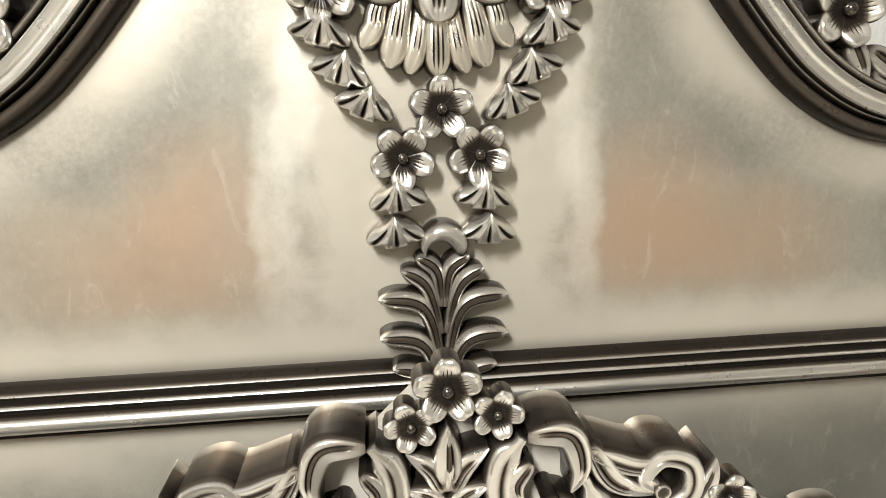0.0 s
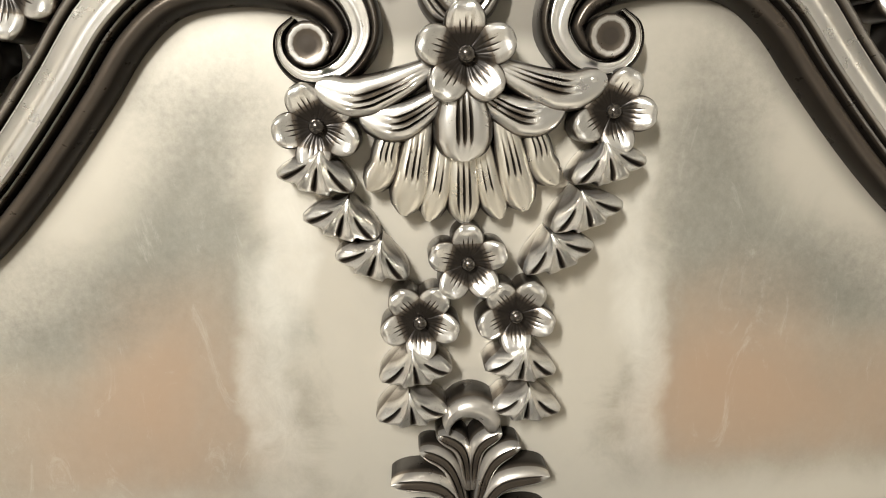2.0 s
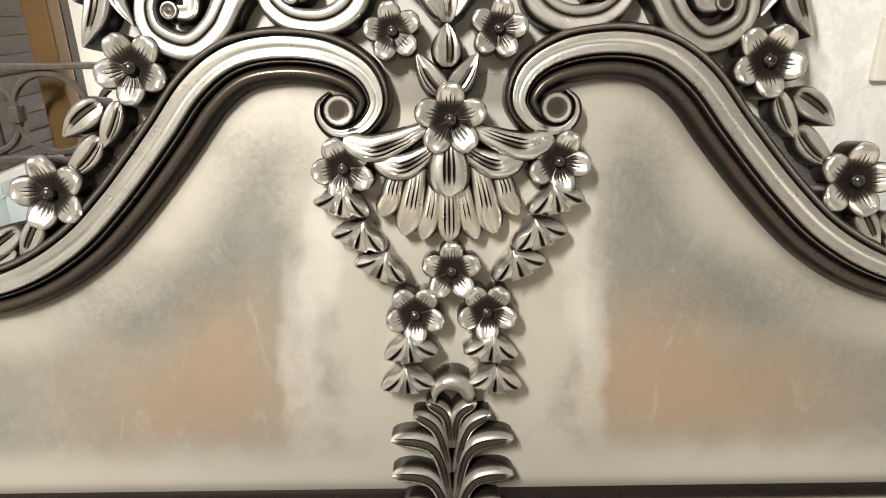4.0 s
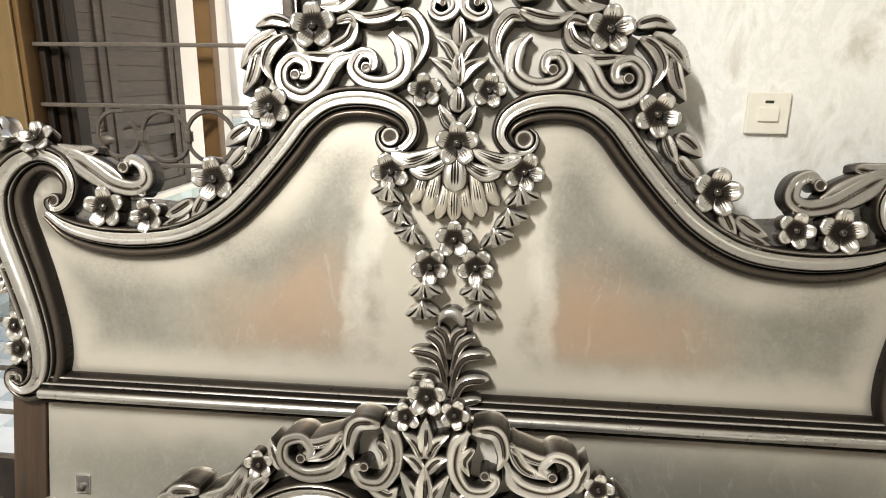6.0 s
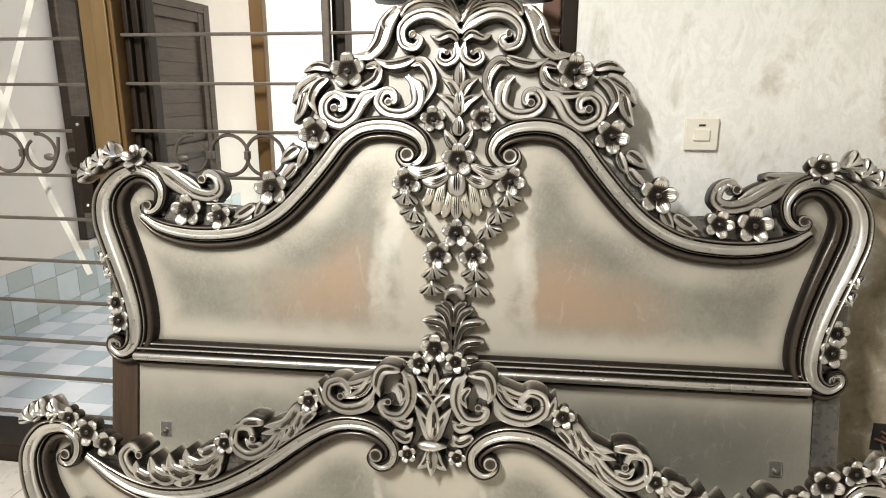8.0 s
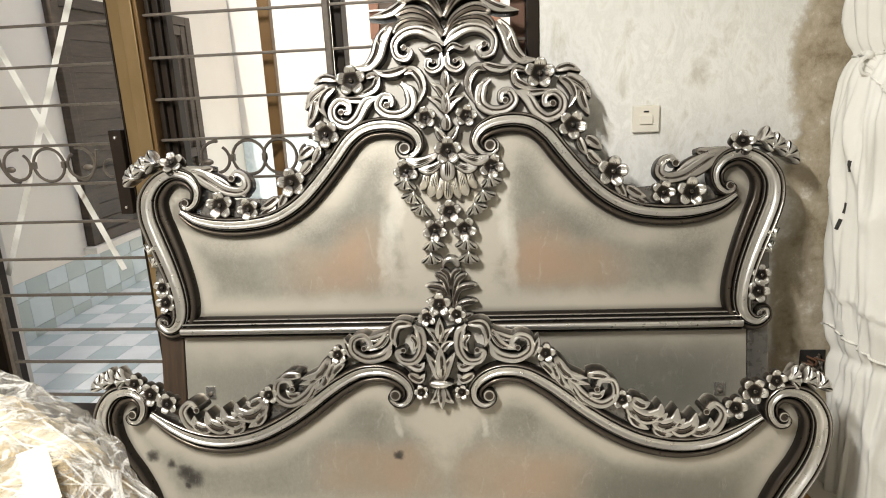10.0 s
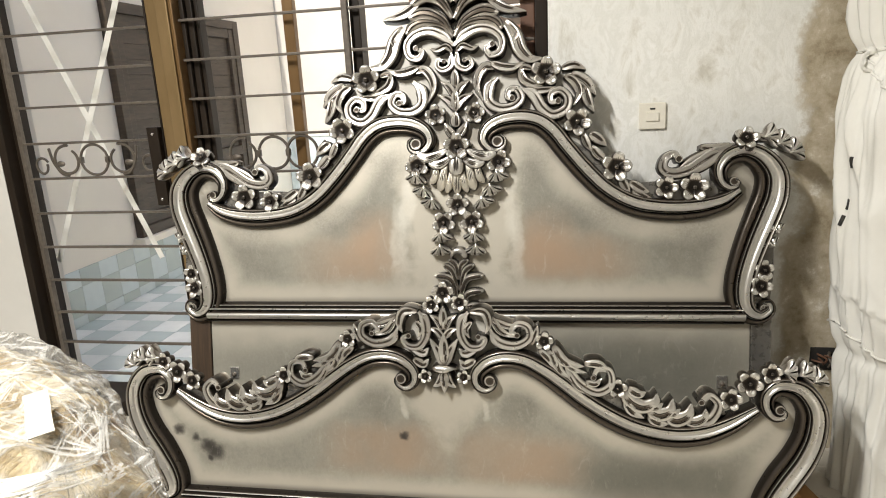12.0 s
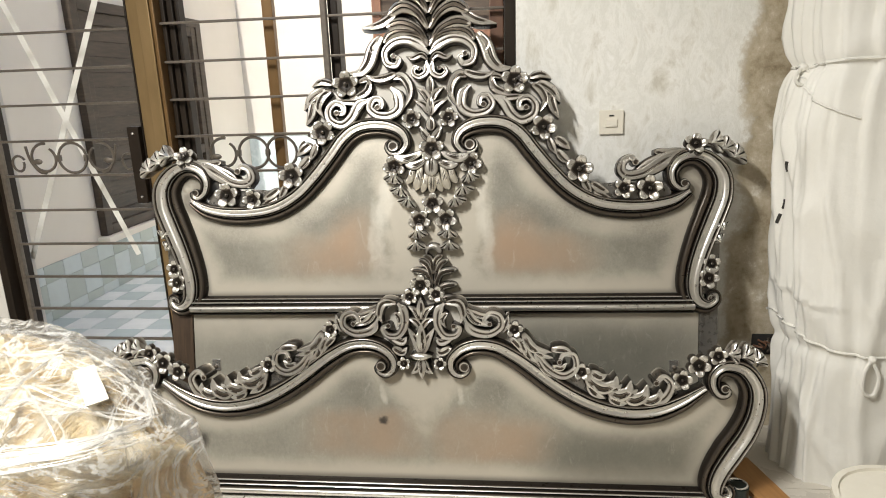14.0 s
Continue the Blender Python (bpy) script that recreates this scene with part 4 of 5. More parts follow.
CREST_UPPER = [
    ("scroll", 0.013, [(0.0000, 1.4300), (0.0340, 1.4610), (0.0780, 1.4780), (0.1209, 1.4700), (0.1495, 1.4409), (0.1442, 1.4038), (0.1156, 1.3939), (0.1018, 1.4140), (0.1207, 1.4249)]),
    ("frond", 0.013, [(0.0020, 1.4700), (0.0460, 1.4990), (0.0990, 1.5060), (0.1320, 1.4940), (0.1518, 1.4689)]),
    ("scroll", 0.009, [(0.0100, 1.4070), (0.0099, 1.3700), (0.0344, 1.3541), (0.0545, 1.3661), (0.0487, 1.3860), (0.0327, 1.3790)]),
    ("leaf", 0.008, [(0.0060, 1.4110), (0.0270, 1.4270), (0.0559, 1.4170), (0.0779, 1.4250)]),
    ("leaf", 0.017, [(0.1609, 1.4940), (0.1891, 1.4538), (0.2060, 1.4055), (0.2363, 1.3753), (0.2792, 1.3743)]),
    ("leaf", 0.009, [(0.1718, 1.4859), (0.1941, 1.4538), (0.1779, 1.4287)]),
    ("leaf", 0.011, [(0.1144, 1.3690), (0.1497, 1.3557), (0.1849, 1.3525), (0.2194, 1.3663)]),
]
CREST_MIDDLE = [
    ("leaf", 0.012, [(0.1261, 1.3539), (0.0974, 1.3600), (0.0741, 1.3321), (0.0698, 1.2962), (0.0887, 1.2533)]),
    ("scroll", 0.014, [(0.1348, 1.3239), (0.1088, 1.2951), (0.1067, 1.2523), (0.1387, 1.2293), (0.1816, 1.2321), (0.2069, 1.2556), (0.1949, 1.2836), (0.1714, 1.2828), (0.1656, 1.2620), (0.1794, 1.2569)]),
    ("scroll", 0.014, [(0.2018, 1.2865), (0.2442, 1.2683), (0.2717, 1.2241), (0.3057, 1.2017), (0.3441, 1.2186), (0.3503, 1.2528), (0.3269, 1.2761), (0.3001, 1.2651), (0.2993, 1.2420), (0.3206, 1.2418)]),
    ("leaf", 0.009, [(0.2373, 1.2783), (0.2787, 1.2782), (0.3213, 1.2851)]),
]
CREST_OUTER = [
    ("leaf", 0.010, [(0.3321, 1.3413), (0.3703, 1.3493), (0.4053, 1.3344)]),
    ("leaf", 0.011, [(0.3408, 1.3192), (0.3700, 1.2981), (0.3842, 1.2628), (0.3670, 1.2276)]),
    ("leaf", 0.013, [(0.3629, 1.3262), (0.4068, 1.2971), (0.4340, 1.2548)]),
    ("leaf", 0.012, [(0.4011, 1.2840), (0.4103, 1.2406), (0.4288, 1.2036)]),
    ("leaf", 0.011, [(0.2046, 1.3464), (0.2154, 1.3144), (0.2442, 1.2973), (0.2759, 1.2882)]),
    ("leaf", 0.008, [(0.2432, 1.3453), (0.2144, 1.3513), (0.2026, 1.3314)]),
    ("leaf", 0.010, [(0.0029, 1.2723), (0.0183, 1.3012), (0.0460, 1.3202)]),
    ("leaf", 0.011, [(0.0029, 1.2326), (0.0201, 1.2604), (0.0577, 1.2802)]),
    ("leaf", 0.011, [(0.0039, 1.1438), (0.0205, 1.1644), (0.0360, 1.1909)]),
]
PLUME = [
    ("frond", 0.017, [(0.0020, 1.4550), (0.0370, 1.5080), (0.0910, 1.5320), (0.1420, 1.5200)]),
    ("leaf", 0.012, [(0.1090, 1.5680), (0.1600, 1.5340), (0.2268, 1.5199)]),
    ("frond", 0.017, [(0.0020, 1.5120), (0.0370, 1.5650), (0.0860, 1.5880), (0.1350, 1.5620)]),
    ("frond", 0.017, [(0.0020, 1.5630), (0.0300, 1.6100), (0.0660, 1.6300), (0.1060, 1.6150)]),
    ("frond", 0.014, [(0.0020, 1.6120), (0.0240, 1.6480), (0.0500, 1.6680), (0.0740, 1.6600)]),
]
SIDE_LEAVES = [
    ("scroll", 0.016, [(0.8318, 1.0817), (0.7848, 1.0693), (0.7445, 1.0444), (0.7024, 1.0184), (0.6571, 1.0103), (0.6316, 1.0271), (0.6394, 1.0566), (0.6627, 1.0686), (0.6760, 1.0523)]),
    ("leaf", 0.010, [(0.7374, 1.0860), (0.7784, 1.0827), (0.8231, 1.0964)]),
    ("leaf", 0.021, [(0.6812, 1.0139), (0.7321, 1.0389), (0.7899, 1.0674), (0.8489, 1.0929)]),
    ("leaf", 0.008, [(0.8879, 1.1211), (0.9149, 1.1071), (0.9440, 1.1000)]),
    ("leaf", 0.010, [(0.3947, 1.1399), (0.4069, 1.1090), (0.4191, 1.0855)]),
    ("leaf", 0.013, [(0.4161, 1.1392), (0.4413, 1.1216), (0.4647, 1.1003)]),
    ("leaf", 0.012, [(0.4217, 1.0989), (0.4430, 1.0718), (0.4694, 1.0505)]),
    ("leaf", 0.011, [(0.5061, 1.0018), (0.5195, 0.9746), (0.5337, 0.9498)]),
    ("leaf", 0.012, [(0.5331, 0.9880), (0.5650, 0.9657), (0.5907, 0.9553)]),
    ("leaf", 0.010, [(0.5414, 0.9615), (0.5734, 0.9416), (0.5994, 0.9341)]),
    ("leaf", 0.008, [(0.6351, 0.9961), (0.6491, 1.0088), (0.6631, 1.0037)]),
]
SPRAY = [
    ("frond", 0.0085, [(0.002, 0.690), (0.008, 0.735), (0.032, 0.754)]),
    ("frond", 0.0085, [(0.003, 0.655), (0.020, 0.715), (0.050, 0.738)]),
    ("frond", 0.0100, [(0.003, 0.615), (0.024, 0.688), (0.080, 0.703)]),
    ("frond", 0.0100, [(0.003, 0.575), (0.026, 0.640), (0.080, 0.653)]),
    ("frond", 0.0085, [(0.003, 0.560), (0.024, 0.598), (0.066, 0.612)]),
]
for group, lift in ((CREST_UPPER, 0.004), (CREST_MIDDLE, 0.0), (CREST_OUTER, 0.0), (PLUME, 0.004), (SIDE_LEAVES, 0.0), (SPRAY, -0.004)):
    for kind, hw, ctrl in group:
        both(lambda side: stroke(hb, kind, hw, mirrored(ctrl, side), lift=lift))
for kind, hw, ctrl in (("leaf", 0.012, [(0.0000, 1.3012), (0.0000, 1.3331), (0.0000, 1.3581)]), ("leaf", 0.013, [(0.0000, 1.1754), (0.0000, 1.2010), (0.0000, 1.2247)]), ("leaf", 0.012, [(0.0000, 1.2257), (0.0000, 1.2624), (0.0000, 1.2952)])):
    stroke(hb, kind, hw, ctrl)
# dome at the very top, and the small arch over the spray
stroke(hb, "frond", 0.030, [(0.0, 1.60), (0.0, 1.64), (0.0, 1.682)], lift=-0.002, name="crest_tip")
ARC = [(0.022 * math.cos(a), 0.762 + 0.022 * math.sin(a)) for a in np.linspace(math.radians(-15), math.radians(195), 9)]
stroke(hb, "leaf", 0.009, ARC, lift=0.004, profile=ROLL, height=0.022, name="small_arch")

# scallop shell below the middle flower
def shell_lobe(ctrl, hw, lift, span, lines, pointed=True, core=0.30):
    pts = curve_points(ctrl, 9)
    t = np.linspace(0, 1, len(pts))
    if pointed:
        w = np.interp(t, [0, 0.35, 0.62, 0.80, 0.92, 1.0], [0.72, 0.92, 1.0, 1.05, 0.80, 0.30])
    else:
        w = np.interp(t, [0, 0.2, 0.45, 0.7, 0.88, 0.96, 1.0], [0.45, 0.75, 1.0, 1.0, 0.82, 0.58, 0.24])
    h = 0.75 + 0.25 * np.sin(np.pi * t)
    data = grooved(pts, w * hw, 0.020, h, 0.03, lines, span, 0.22, (0.0, 0.45, core), lift, 0.3, 0.95, 0.34)
    part_mesh("shell_lobe", finish("shell_lobe", data[0], data[1], [WARM_SHEEN if pointed else CARVED], glaze=data[2]), hb)


def shell_half(side):
    shell_lobe(mirrored([(0.0566, 1.0654), (0.0682, 1.0344), (0.0722, 1.0173), (0.0862, 0.9980)], side), 0.0150, -0.003, (0.06, 0.66), [(-0.2999, 0.9001), (0.0489, 1.0068), (0.3800, 0.8000)])
    shell_lobe(mirrored([(0.0350, 1.0633), (0.0443, 1.0207), (0.0480, 1.0022), (0.0562, 0.9750)], side), 0.0175, 0.000, (0.06, 0.70), [(-0.3500, 0.8000), (0.0000, 1.0078), (0.2999, 0.9001)])
    shell_lobe(mirrored([(0.0137, 1.0536), (0.0215, 1.0075), (0.0255, 0.9909), (0.0335, 0.9681)], side), 0.0135, -0.002, (0.12, 0.72), [(-0.3000, 0.8000), (0.1474, 1.0041)])
    shell_lobe(mirrored([(0.0098, 1.0846), (0.0429, 1.0633), (0.0638, 1.0581), (0.0898, 1.0676)], side), 0.0185, 0.005, (0.0196, 0.7882), [(-0.2500, 0.8002), (0.0489, 1.0068), (0.3482, 1.0012)], False, 0.42)
    shell_lobe(mirrored([(0.0216, 1.1063), (0.0684, 1.0860), (0.0958, 1.0804), (0.1255, 1.0915)], side), 0.0185, 0.009, (0.0593, 0.7880), [(-0.0993, 0.8080), (0.1975, 1.0034), (0.4765, 1.0034)], False, 0.45)


both(shell_half)
shell_lobe([(0.0000, 1.0535), (0.0000, 1.0078), (0.0000, 0.9647)], 0.0165, -0.001, (0.2481, 1.0223), [(-0.3199, 0.9001), (0.0000, 1.0078), (0.3199, 0.9001)])
shell_lobe([(0.0000, 1.1023), (0.0000, 1.0554), (0.0000, 1.0231)], 0.0265, 0.012, (0.0993, 0.9093), [(-0.1993, 0.9030), (0.0196, 1.0075), (0.2397, 0.9009)], False, 0.35)

flower(hb, 0.003, 1.113, 0.0465, 0, 0.024)
flower(hb, 0.002, 0.9285, 0.040, 0, 0.014)


def headboard_flowers(side):
    # carved by hand: the two halves differ a little
    for right, left, r, turn in (((0.1336, 1.0620), (0.1275, 1.0570), 0.042, 25), ((0.0463, 0.8751), (0.0445, 0.8730), 0.041, 36), ((0.0610, 1.2168), (0.0637, 1.2156), 0.037, 10), ((0.2840, 1.3334), (0.2874, 1.3369), 0.050, 5), ((0.3779, 1.1763), (0.3723, 1.1781), 0.047, 30), ((0.4940, 1.0342), (0.4863, 1.0327), 0.050, 12), ((0.6404, 0.9677), (0.6285, 0.9546), 0.038, 20), ((0.7217, 0.9665), (0.7198, 0.9696), 0.047, 5)):
        u, v = right if side > 0 else left
        flower(hb, u * side, v, r, turn * side, 0.012)
    flower(hb, 0.870 * side, 1.108, 0.040, 15 * side, 0.010, (-25, 0))
    flower(hb, 0.922 * side, 0.714, 0.034, 0, 0.010, (0, 12 * side))
    flower(hb, 0.912 * side, 0.666, 0.038, 20 * side, 0.012, (0, 8 * side))
    for u, v, size, turn in ((0.1253, 1.0360, 0.041, -14), (0.1040, 0.9935, 0.041, -18), (0.0771, 0.9551, 0.041, -20), (0.0533, 0.8478, 0.041, 6), (0.0573, 0.8058, 0.041, 4), (0.9595, 0.8220, 0.032, 160), (0.9488, 0.7801, 0.032, 150), (0.9159, 1.1080, 0.045, -100), (0.9500, 1.0860, 0.045, -110), (0.9850, 1.0600, 0.045, -115)):
        bud(hb, u * side, v, size, turn * side)


both(headboard_flowers)


# small bracket plates for the bed rails
for u in (-0.795, 0.81):
    plate = part("bracket", box(u - 0.016, u + 0.016, 0.016, 0.022, 0.345, 0.385, 0.002), SILVER, hb, "small metal bed-rail bracket")
    bm = bmesh.new()
    bmesh.ops.create_uvsphere(bm, u_segments=10, v_segments=6, radius=0.008, matrix=pose(u, 0.014, 0.36))
    part("bolt", bm, IRON, plate, smooth=True)

# ---- footboard, standing in front of the headboard ----
fb = root("footboard", pose(0.0036, 0.369, 0.0, -9.4, 0, 0.5), "silver carved wooden footboard standing in front of the headboard", "footboard")
F_ARCH = [(0.137, 0.455), (0.147, 0.446), (0.139, 0.432), (0.118, 0.425), (0.098, 0.440), (0.098, 0.470), (0.128, 0.499), (0.174, 0.513), (0.231, 0.507), (0.286, 0.479), (0.332, 0.447), (0.394, 0.400), (0.457, 0.360), (0.527, 0.326), (0.598, 0.307), (0.666, 0.302), (0.734, 0.313), (0.800, 0.342), (0.868, 0.388)]
F_ARCH_W = [0.004, 0.008, 0.012, 0.016, 0.020, 0.025, 0.029, 0.031, 0.032, 0.033, 0.034, 0.035, 0.036, 0.036, 0.036, 0.036, 0.035, 0.030, 0.018]
F_SIDE = [(0.924, 0.394), (0.934, 0.384), (0.926, 0.372), (0.907, 0.374), (0.892, 0.398), (0.894, 0.430), (0.924, 0.453), (0.974, 0.440), (1.006, 0.388), (1.003, 0.321), (0.978, 0.256), (0.938, 0.192), (0.905, 0.135), (0.890, 0.090), (0.894, 0.056), (0.920, 0.042), (0.945, 0.058), (0.939, 0.080), (0.923, 0.076)]
F_SIDE_W = [0.004, 0.008, 0.012, 0.017, 0.022, 0.026, 0.030, 0.035, 0.038, 0.040, 0.043, 0.045, 0.041, 0.037, 0.032, 0.026, 0.019, 0.012, 0.005]
f_half = [(0.87, 0.038), (0.888, 0.10), (0.936, 0.192), (0.976, 0.256), (1.000, 0.321), (1.003, 0.386), (0.970, 0.438), (0.924, 0.450), (0.896, 0.43), (0.893, 0.40), (0.868, 0.390)] + F_ARCH[-2:6:-1] + [(0.12, 0.49), (0.08, 0.465), (0.03, 0.45)]
sprayed_panel(f_half + [(-u, v) for u, v in f_half[::-1]], 0.018, 0.045, PANEL_F, fb, "champagne panel with airbrushed clouds, dark smudges and shade painted low on the right")
f_crest = [(0.10, 0.47), (0.17, 0.51), (0.23, 0.50), (0.29, 0.47), (0.33, 0.50), (0.28, 0.56), (0.24, 0.59), (0.19, 0.60), (0.13, 0.62), (0.07, 0.65), (0.03, 0.69)]
part("crest_board", slab(f_crest + [(-u, v) for u, v in f_crest[::-1]], 0.024, 0.048), CREAM, fb, "champagne backing board of the crest")


def footboard_frame(side):
    moulding(fb, mirrored(F_ARCH, side), F_ARCH_W, "arched_moulding", "silver arched moulding with dark antiqued edges", flip=side < 0)
    moulding(fb, mirrored(F_SIDE, side), F_SIDE_W, "side_scroll", "silver S-scroll moulding with dark antiqued edges", height=0.040, flip=side < 0)
    for u, v, r in ((0.133, 0.449, 0.018), (0.923, 0.390, 0.015), (0.926, 0.072, 0.016)):
        a, b, c = dome_piece(u * side, v, r, 0.011, 0.02)
        part_mesh("volute_eye", finish("volute_eye", a, b, [CARVED], glaze=c), fb)


both(footboard_frame)
moulding(fb, [(-0.87, 0.038), (-0.3, 0.038), (0.3, 0.038), (0.87, 0.038)], [0.032, 0.032], "bottom_rail", "silver reeded rail with dark grooves", height=0.042, base=-0.018, profile=RAIL)
part("leg", box(-0.86, -0.78, 0.024, 0.06, 0.0, 0.03, 0.004), SMOKE, fb)
part("leg", box(0.78, 0.86, 0.024, 0.06, 0.0, 0.03, 0.004), SMOKE, fb)
# carved ground behind the leaves, following the arch
for lo, hi in ((9, 14), (13, 17)):
    run = curve_points(F_ARCH[lo:hi + 1], 6)
    tn = np.gradient(run, axis=0)
    tn /= np.linalg.norm(tn, axis=1)[:, None]
    out_n = np.stack([-tn[:, 1], tn[:, 0]], 1)
    if out_n[0][1] < 0:
        out_n = -out_n
    q = np.linspace(0, 1, len(run))
    rim = run + out_n * (0.030 + (0.034 + 0.010 * np.sin(q * 21)) * np.sin(np.pi * np.clip(q, 0.04, 0.96)) ** 0.5)[:, None]
    ground_line = [tuple(p) for p in run + out_n * 0.012] + [tuple(p) for p in rim[::-1]]
    both(lambda side: part("carved_ground", slab(mirrored(ground_line, side), 0.006, 0.05), SMOKE, fb))
F_INNER = [
    ("scroll", 0.013, [(0.0732, 0.6530), (0.0534, 0.6242), (0.0518, 0.5830), (0.0737, 0.5499), (0.1074, 0.5498), (0.1220, 0.5724), (0.1031, 0.5823)]),
    ("leaf", 0.012, [(0.0782, 0.6539), (0.1193, 0.6511), (0.1321, 0.6170), (0.1235, 0.5892)]),
    ("leaf", 0.009, [(0.0822, 0.6246), (0.0664, 0.6018), (0.0769, 0.5756)]),
    ("scroll", 0.013, [(0.1367, 0.6040), (0.1580, 0.5672), (0.2087, 0.5555), (0.2470, 0.5772), (0.2459, 0.6103), (0.2164, 0.6205), (0.1982, 0.5996), (0.2146, 0.5884)]),
    ("leaf", 0.011, [(0.1421, 0.6380), (0.1677, 0.5989), (0.2086, 0.5805)]),
    ("leaf", 0.009, [(0.1391, 0.6330), (0.1917, 0.6127), (0.2245, 0.6225)]),
    ("leaf", 0.009, [(0.2540, 0.5611), (0.2670, 0.5911), (0.2730, 0.6152)]),
]
F_MIDDLE = [
    ("leaf", 0.010, [(0.2760, 0.5461), (0.3020, 0.5223), (0.3140, 0.4957)]),
    ("leaf", 0.014, [(0.3171, 0.5591), (0.3464, 0.5130), (0.4032, 0.4994)]),
    ("leaf", 0.011, [(0.3241, 0.5343), (0.3333, 0.4902), (0.3645, 0.4651)]),
    ("scroll", 0.013, [(0.3443, 0.5238), (0.3799, 0.4605), (0.4354, 0.4262), (0.4761, 0.4476), (0.4727, 0.4884), (0.4408, 0.4937), (0.4278, 0.4707)]),
    ("leaf", 0.011, [(0.4026, 0.5089), (0.4455, 0.5065), (0.4697, 0.4854)]),
    ("leaf", 0.010, [(0.3021, 0.5451), (0.3201, 0.5125), (0.3242, 0.4802)]),
    ("leaf", 0.010, [(0.3321, 0.5423), (0.3655, 0.4966), (0.4095, 0.4816)]),
    ("leaf", 0.009, [(0.3530, 0.4911), (0.3825, 0.4432), (0.4208, 0.4169)]),
    ("leaf", 0.009, [(0.4060, 0.4561), (0.4333, 0.4511), (0.4496, 0.4673)]),
]
F_OUTER = [
    ("leaf", 0.019, [(0.5102, 0.4337), (0.5297, 0.4034), (0.5644, 0.3887), (0.5951, 0.4040), (0.6011, 0.4280)]),
    ("leaf", 0.013, [(0.5221, 0.4416), (0.5496, 0.4253), (0.5709, 0.4310)]),
    ("leaf", 0.014, [(0.5159, 0.4105), (0.5329, 0.3770), (0.5667, 0.3557)]),
    ("leaf", 0.019, [(0.5775, 0.3822), (0.6047, 0.3667), (0.6353, 0.3799), (0.6438, 0.4141)]),
    ("leaf", 0.012, [(0.5685, 0.3967), (0.5964, 0.3876), (0.6172, 0.4009)]),
    ("leaf", 0.014, [(0.5785, 0.3636), (0.6036, 0.3461), (0.6320, 0.3412)]),
    ("leaf", 0.019, [(0.6271, 0.3638), (0.6543, 0.3533), (0.6837, 0.3700), (0.6929, 0.4022)]),
    ("leaf", 0.012, [(0.6220, 0.3783), (0.6448, 0.3716), (0.6633, 0.3858)]),
    ("leaf", 0.015, [(0.6748, 0.3536), (0.7040, 0.3501), (0.7275, 0.3665), (0.7302, 0.3884)]),
    ("scroll", 0.014, [(0.6954, 0.3439), (0.7427, 0.3585), (0.7636, 0.4002), (0.7405, 0.4260), (0.7172, 0.4083)]),
]
F_VASE = [
    ("leaf", 0.013, [(0.004, 0.495), (0.016, 0.530), (0.042, 0.575)]),
    ("leaf", 0.011, [(0.003, 0.600), (0.014, 0.625), (0.040, 0.645)]),
    ("leaf", 0.010, [(0.003, 0.575), (0.018, 0.595), (0.040, 0.605)]),
    ("leaf", 0.012, [(0.098, 0.545), (0.062, 0.530), (0.046, 0.545)]),
    ("leaf", 0.012, [(0.092, 0.512), (0.062, 0.496), (0.046, 0.512)]),
    ("leaf", 0.011, [(0.004, 0.475), (0.014, 0.445), (0.034, 0.428)]),
]
for group in (F_INNER, F_MIDDLE, F_OUTER, F_VASE):
    for kind, hw, ctrl in group:
        both(lambda side: stroke(fb, kind, hw * 0.88, mirrored(ctrl, side), back=0.055, lift=0.002, soft=group is F_OUTER or group is F_MIDDLE))
for hw, ctrl in ((0.013, [(0.0, 0.500), (0.0, 0.545), (0.0, 0.590)]), (0.011, [(0.0, 0.610), (0.0, 0.640), (0.0, 0.672)]), (0.011, [(0.0, 0.475), (0.0, 0.445), (0.0, 0.412)])):
    stroke(fb, "leaf", hw, ctrl, back=0.05, lift=0.004)
stroke(fb, "leaf", 0.009, [(-0.034, 0.486), (0.0, 0.483), (0.034, 0.486)], back=0.05, lift=0.006, profile=ROLL, name="vase_collar")
flower(fb, 0.0005, 0.709, 0.036, 0, 0.012)


def footboard_flowers(side):
    for right, left, r, turn in (((0.0483, 0.6812), (0.0344, 0.6733), 0.028, 20), ((0.2906, 0.5711), (0.2922, 0.5682), 0.029, 10), ((0.4950, 0.4396), (0.5004, 0.4515), 0.029, 5), ((0.7952, 0.4175), (0.8082, 0.4258), 0.034, 12), ((0.8435, 0.4631), (0.8575, 0.4539), 0.038, 30), ((0.8990, 0.4922), (0.905, 0.485), 0.031, 0), ((0.057, 0.460), (0.057, 0.460), 0.023, 15)):
        u, v = right if side > 0 else left
        flower(fb, u * side, v, r, turn * side, 0.012)
    for u, v, size, turn in ((0.9254, 0.4987, 0.040, -95), (0.9643, 0.4909, 0.040, -110), (0.9993, 0.4749, 0.040, -125)):
        bud(fb, u * side, v, size, turn * side)


both(footboard_flowers)

# ---- light switch ----
sw = root("light_switch", pose(0.630, WALL_Y, 1.158), "ivory plastic light switch plate on the stucco wall", "light switch")
part("plate", box(-0.041, 0.041, -0.011, 0.0, -0.041, 0.041, 0.003), PLASTIC_WHITE, sw)
part("rocker", box(-0.020, 0.020, -0.016, -0.011, -0.016, 0.012, 0.002), PLASTIC_WHITE, sw)
part("indicator", box(-0.008, 0.008, -0.0125, -0.011, 0.020, 0.025), SLOT, sw)


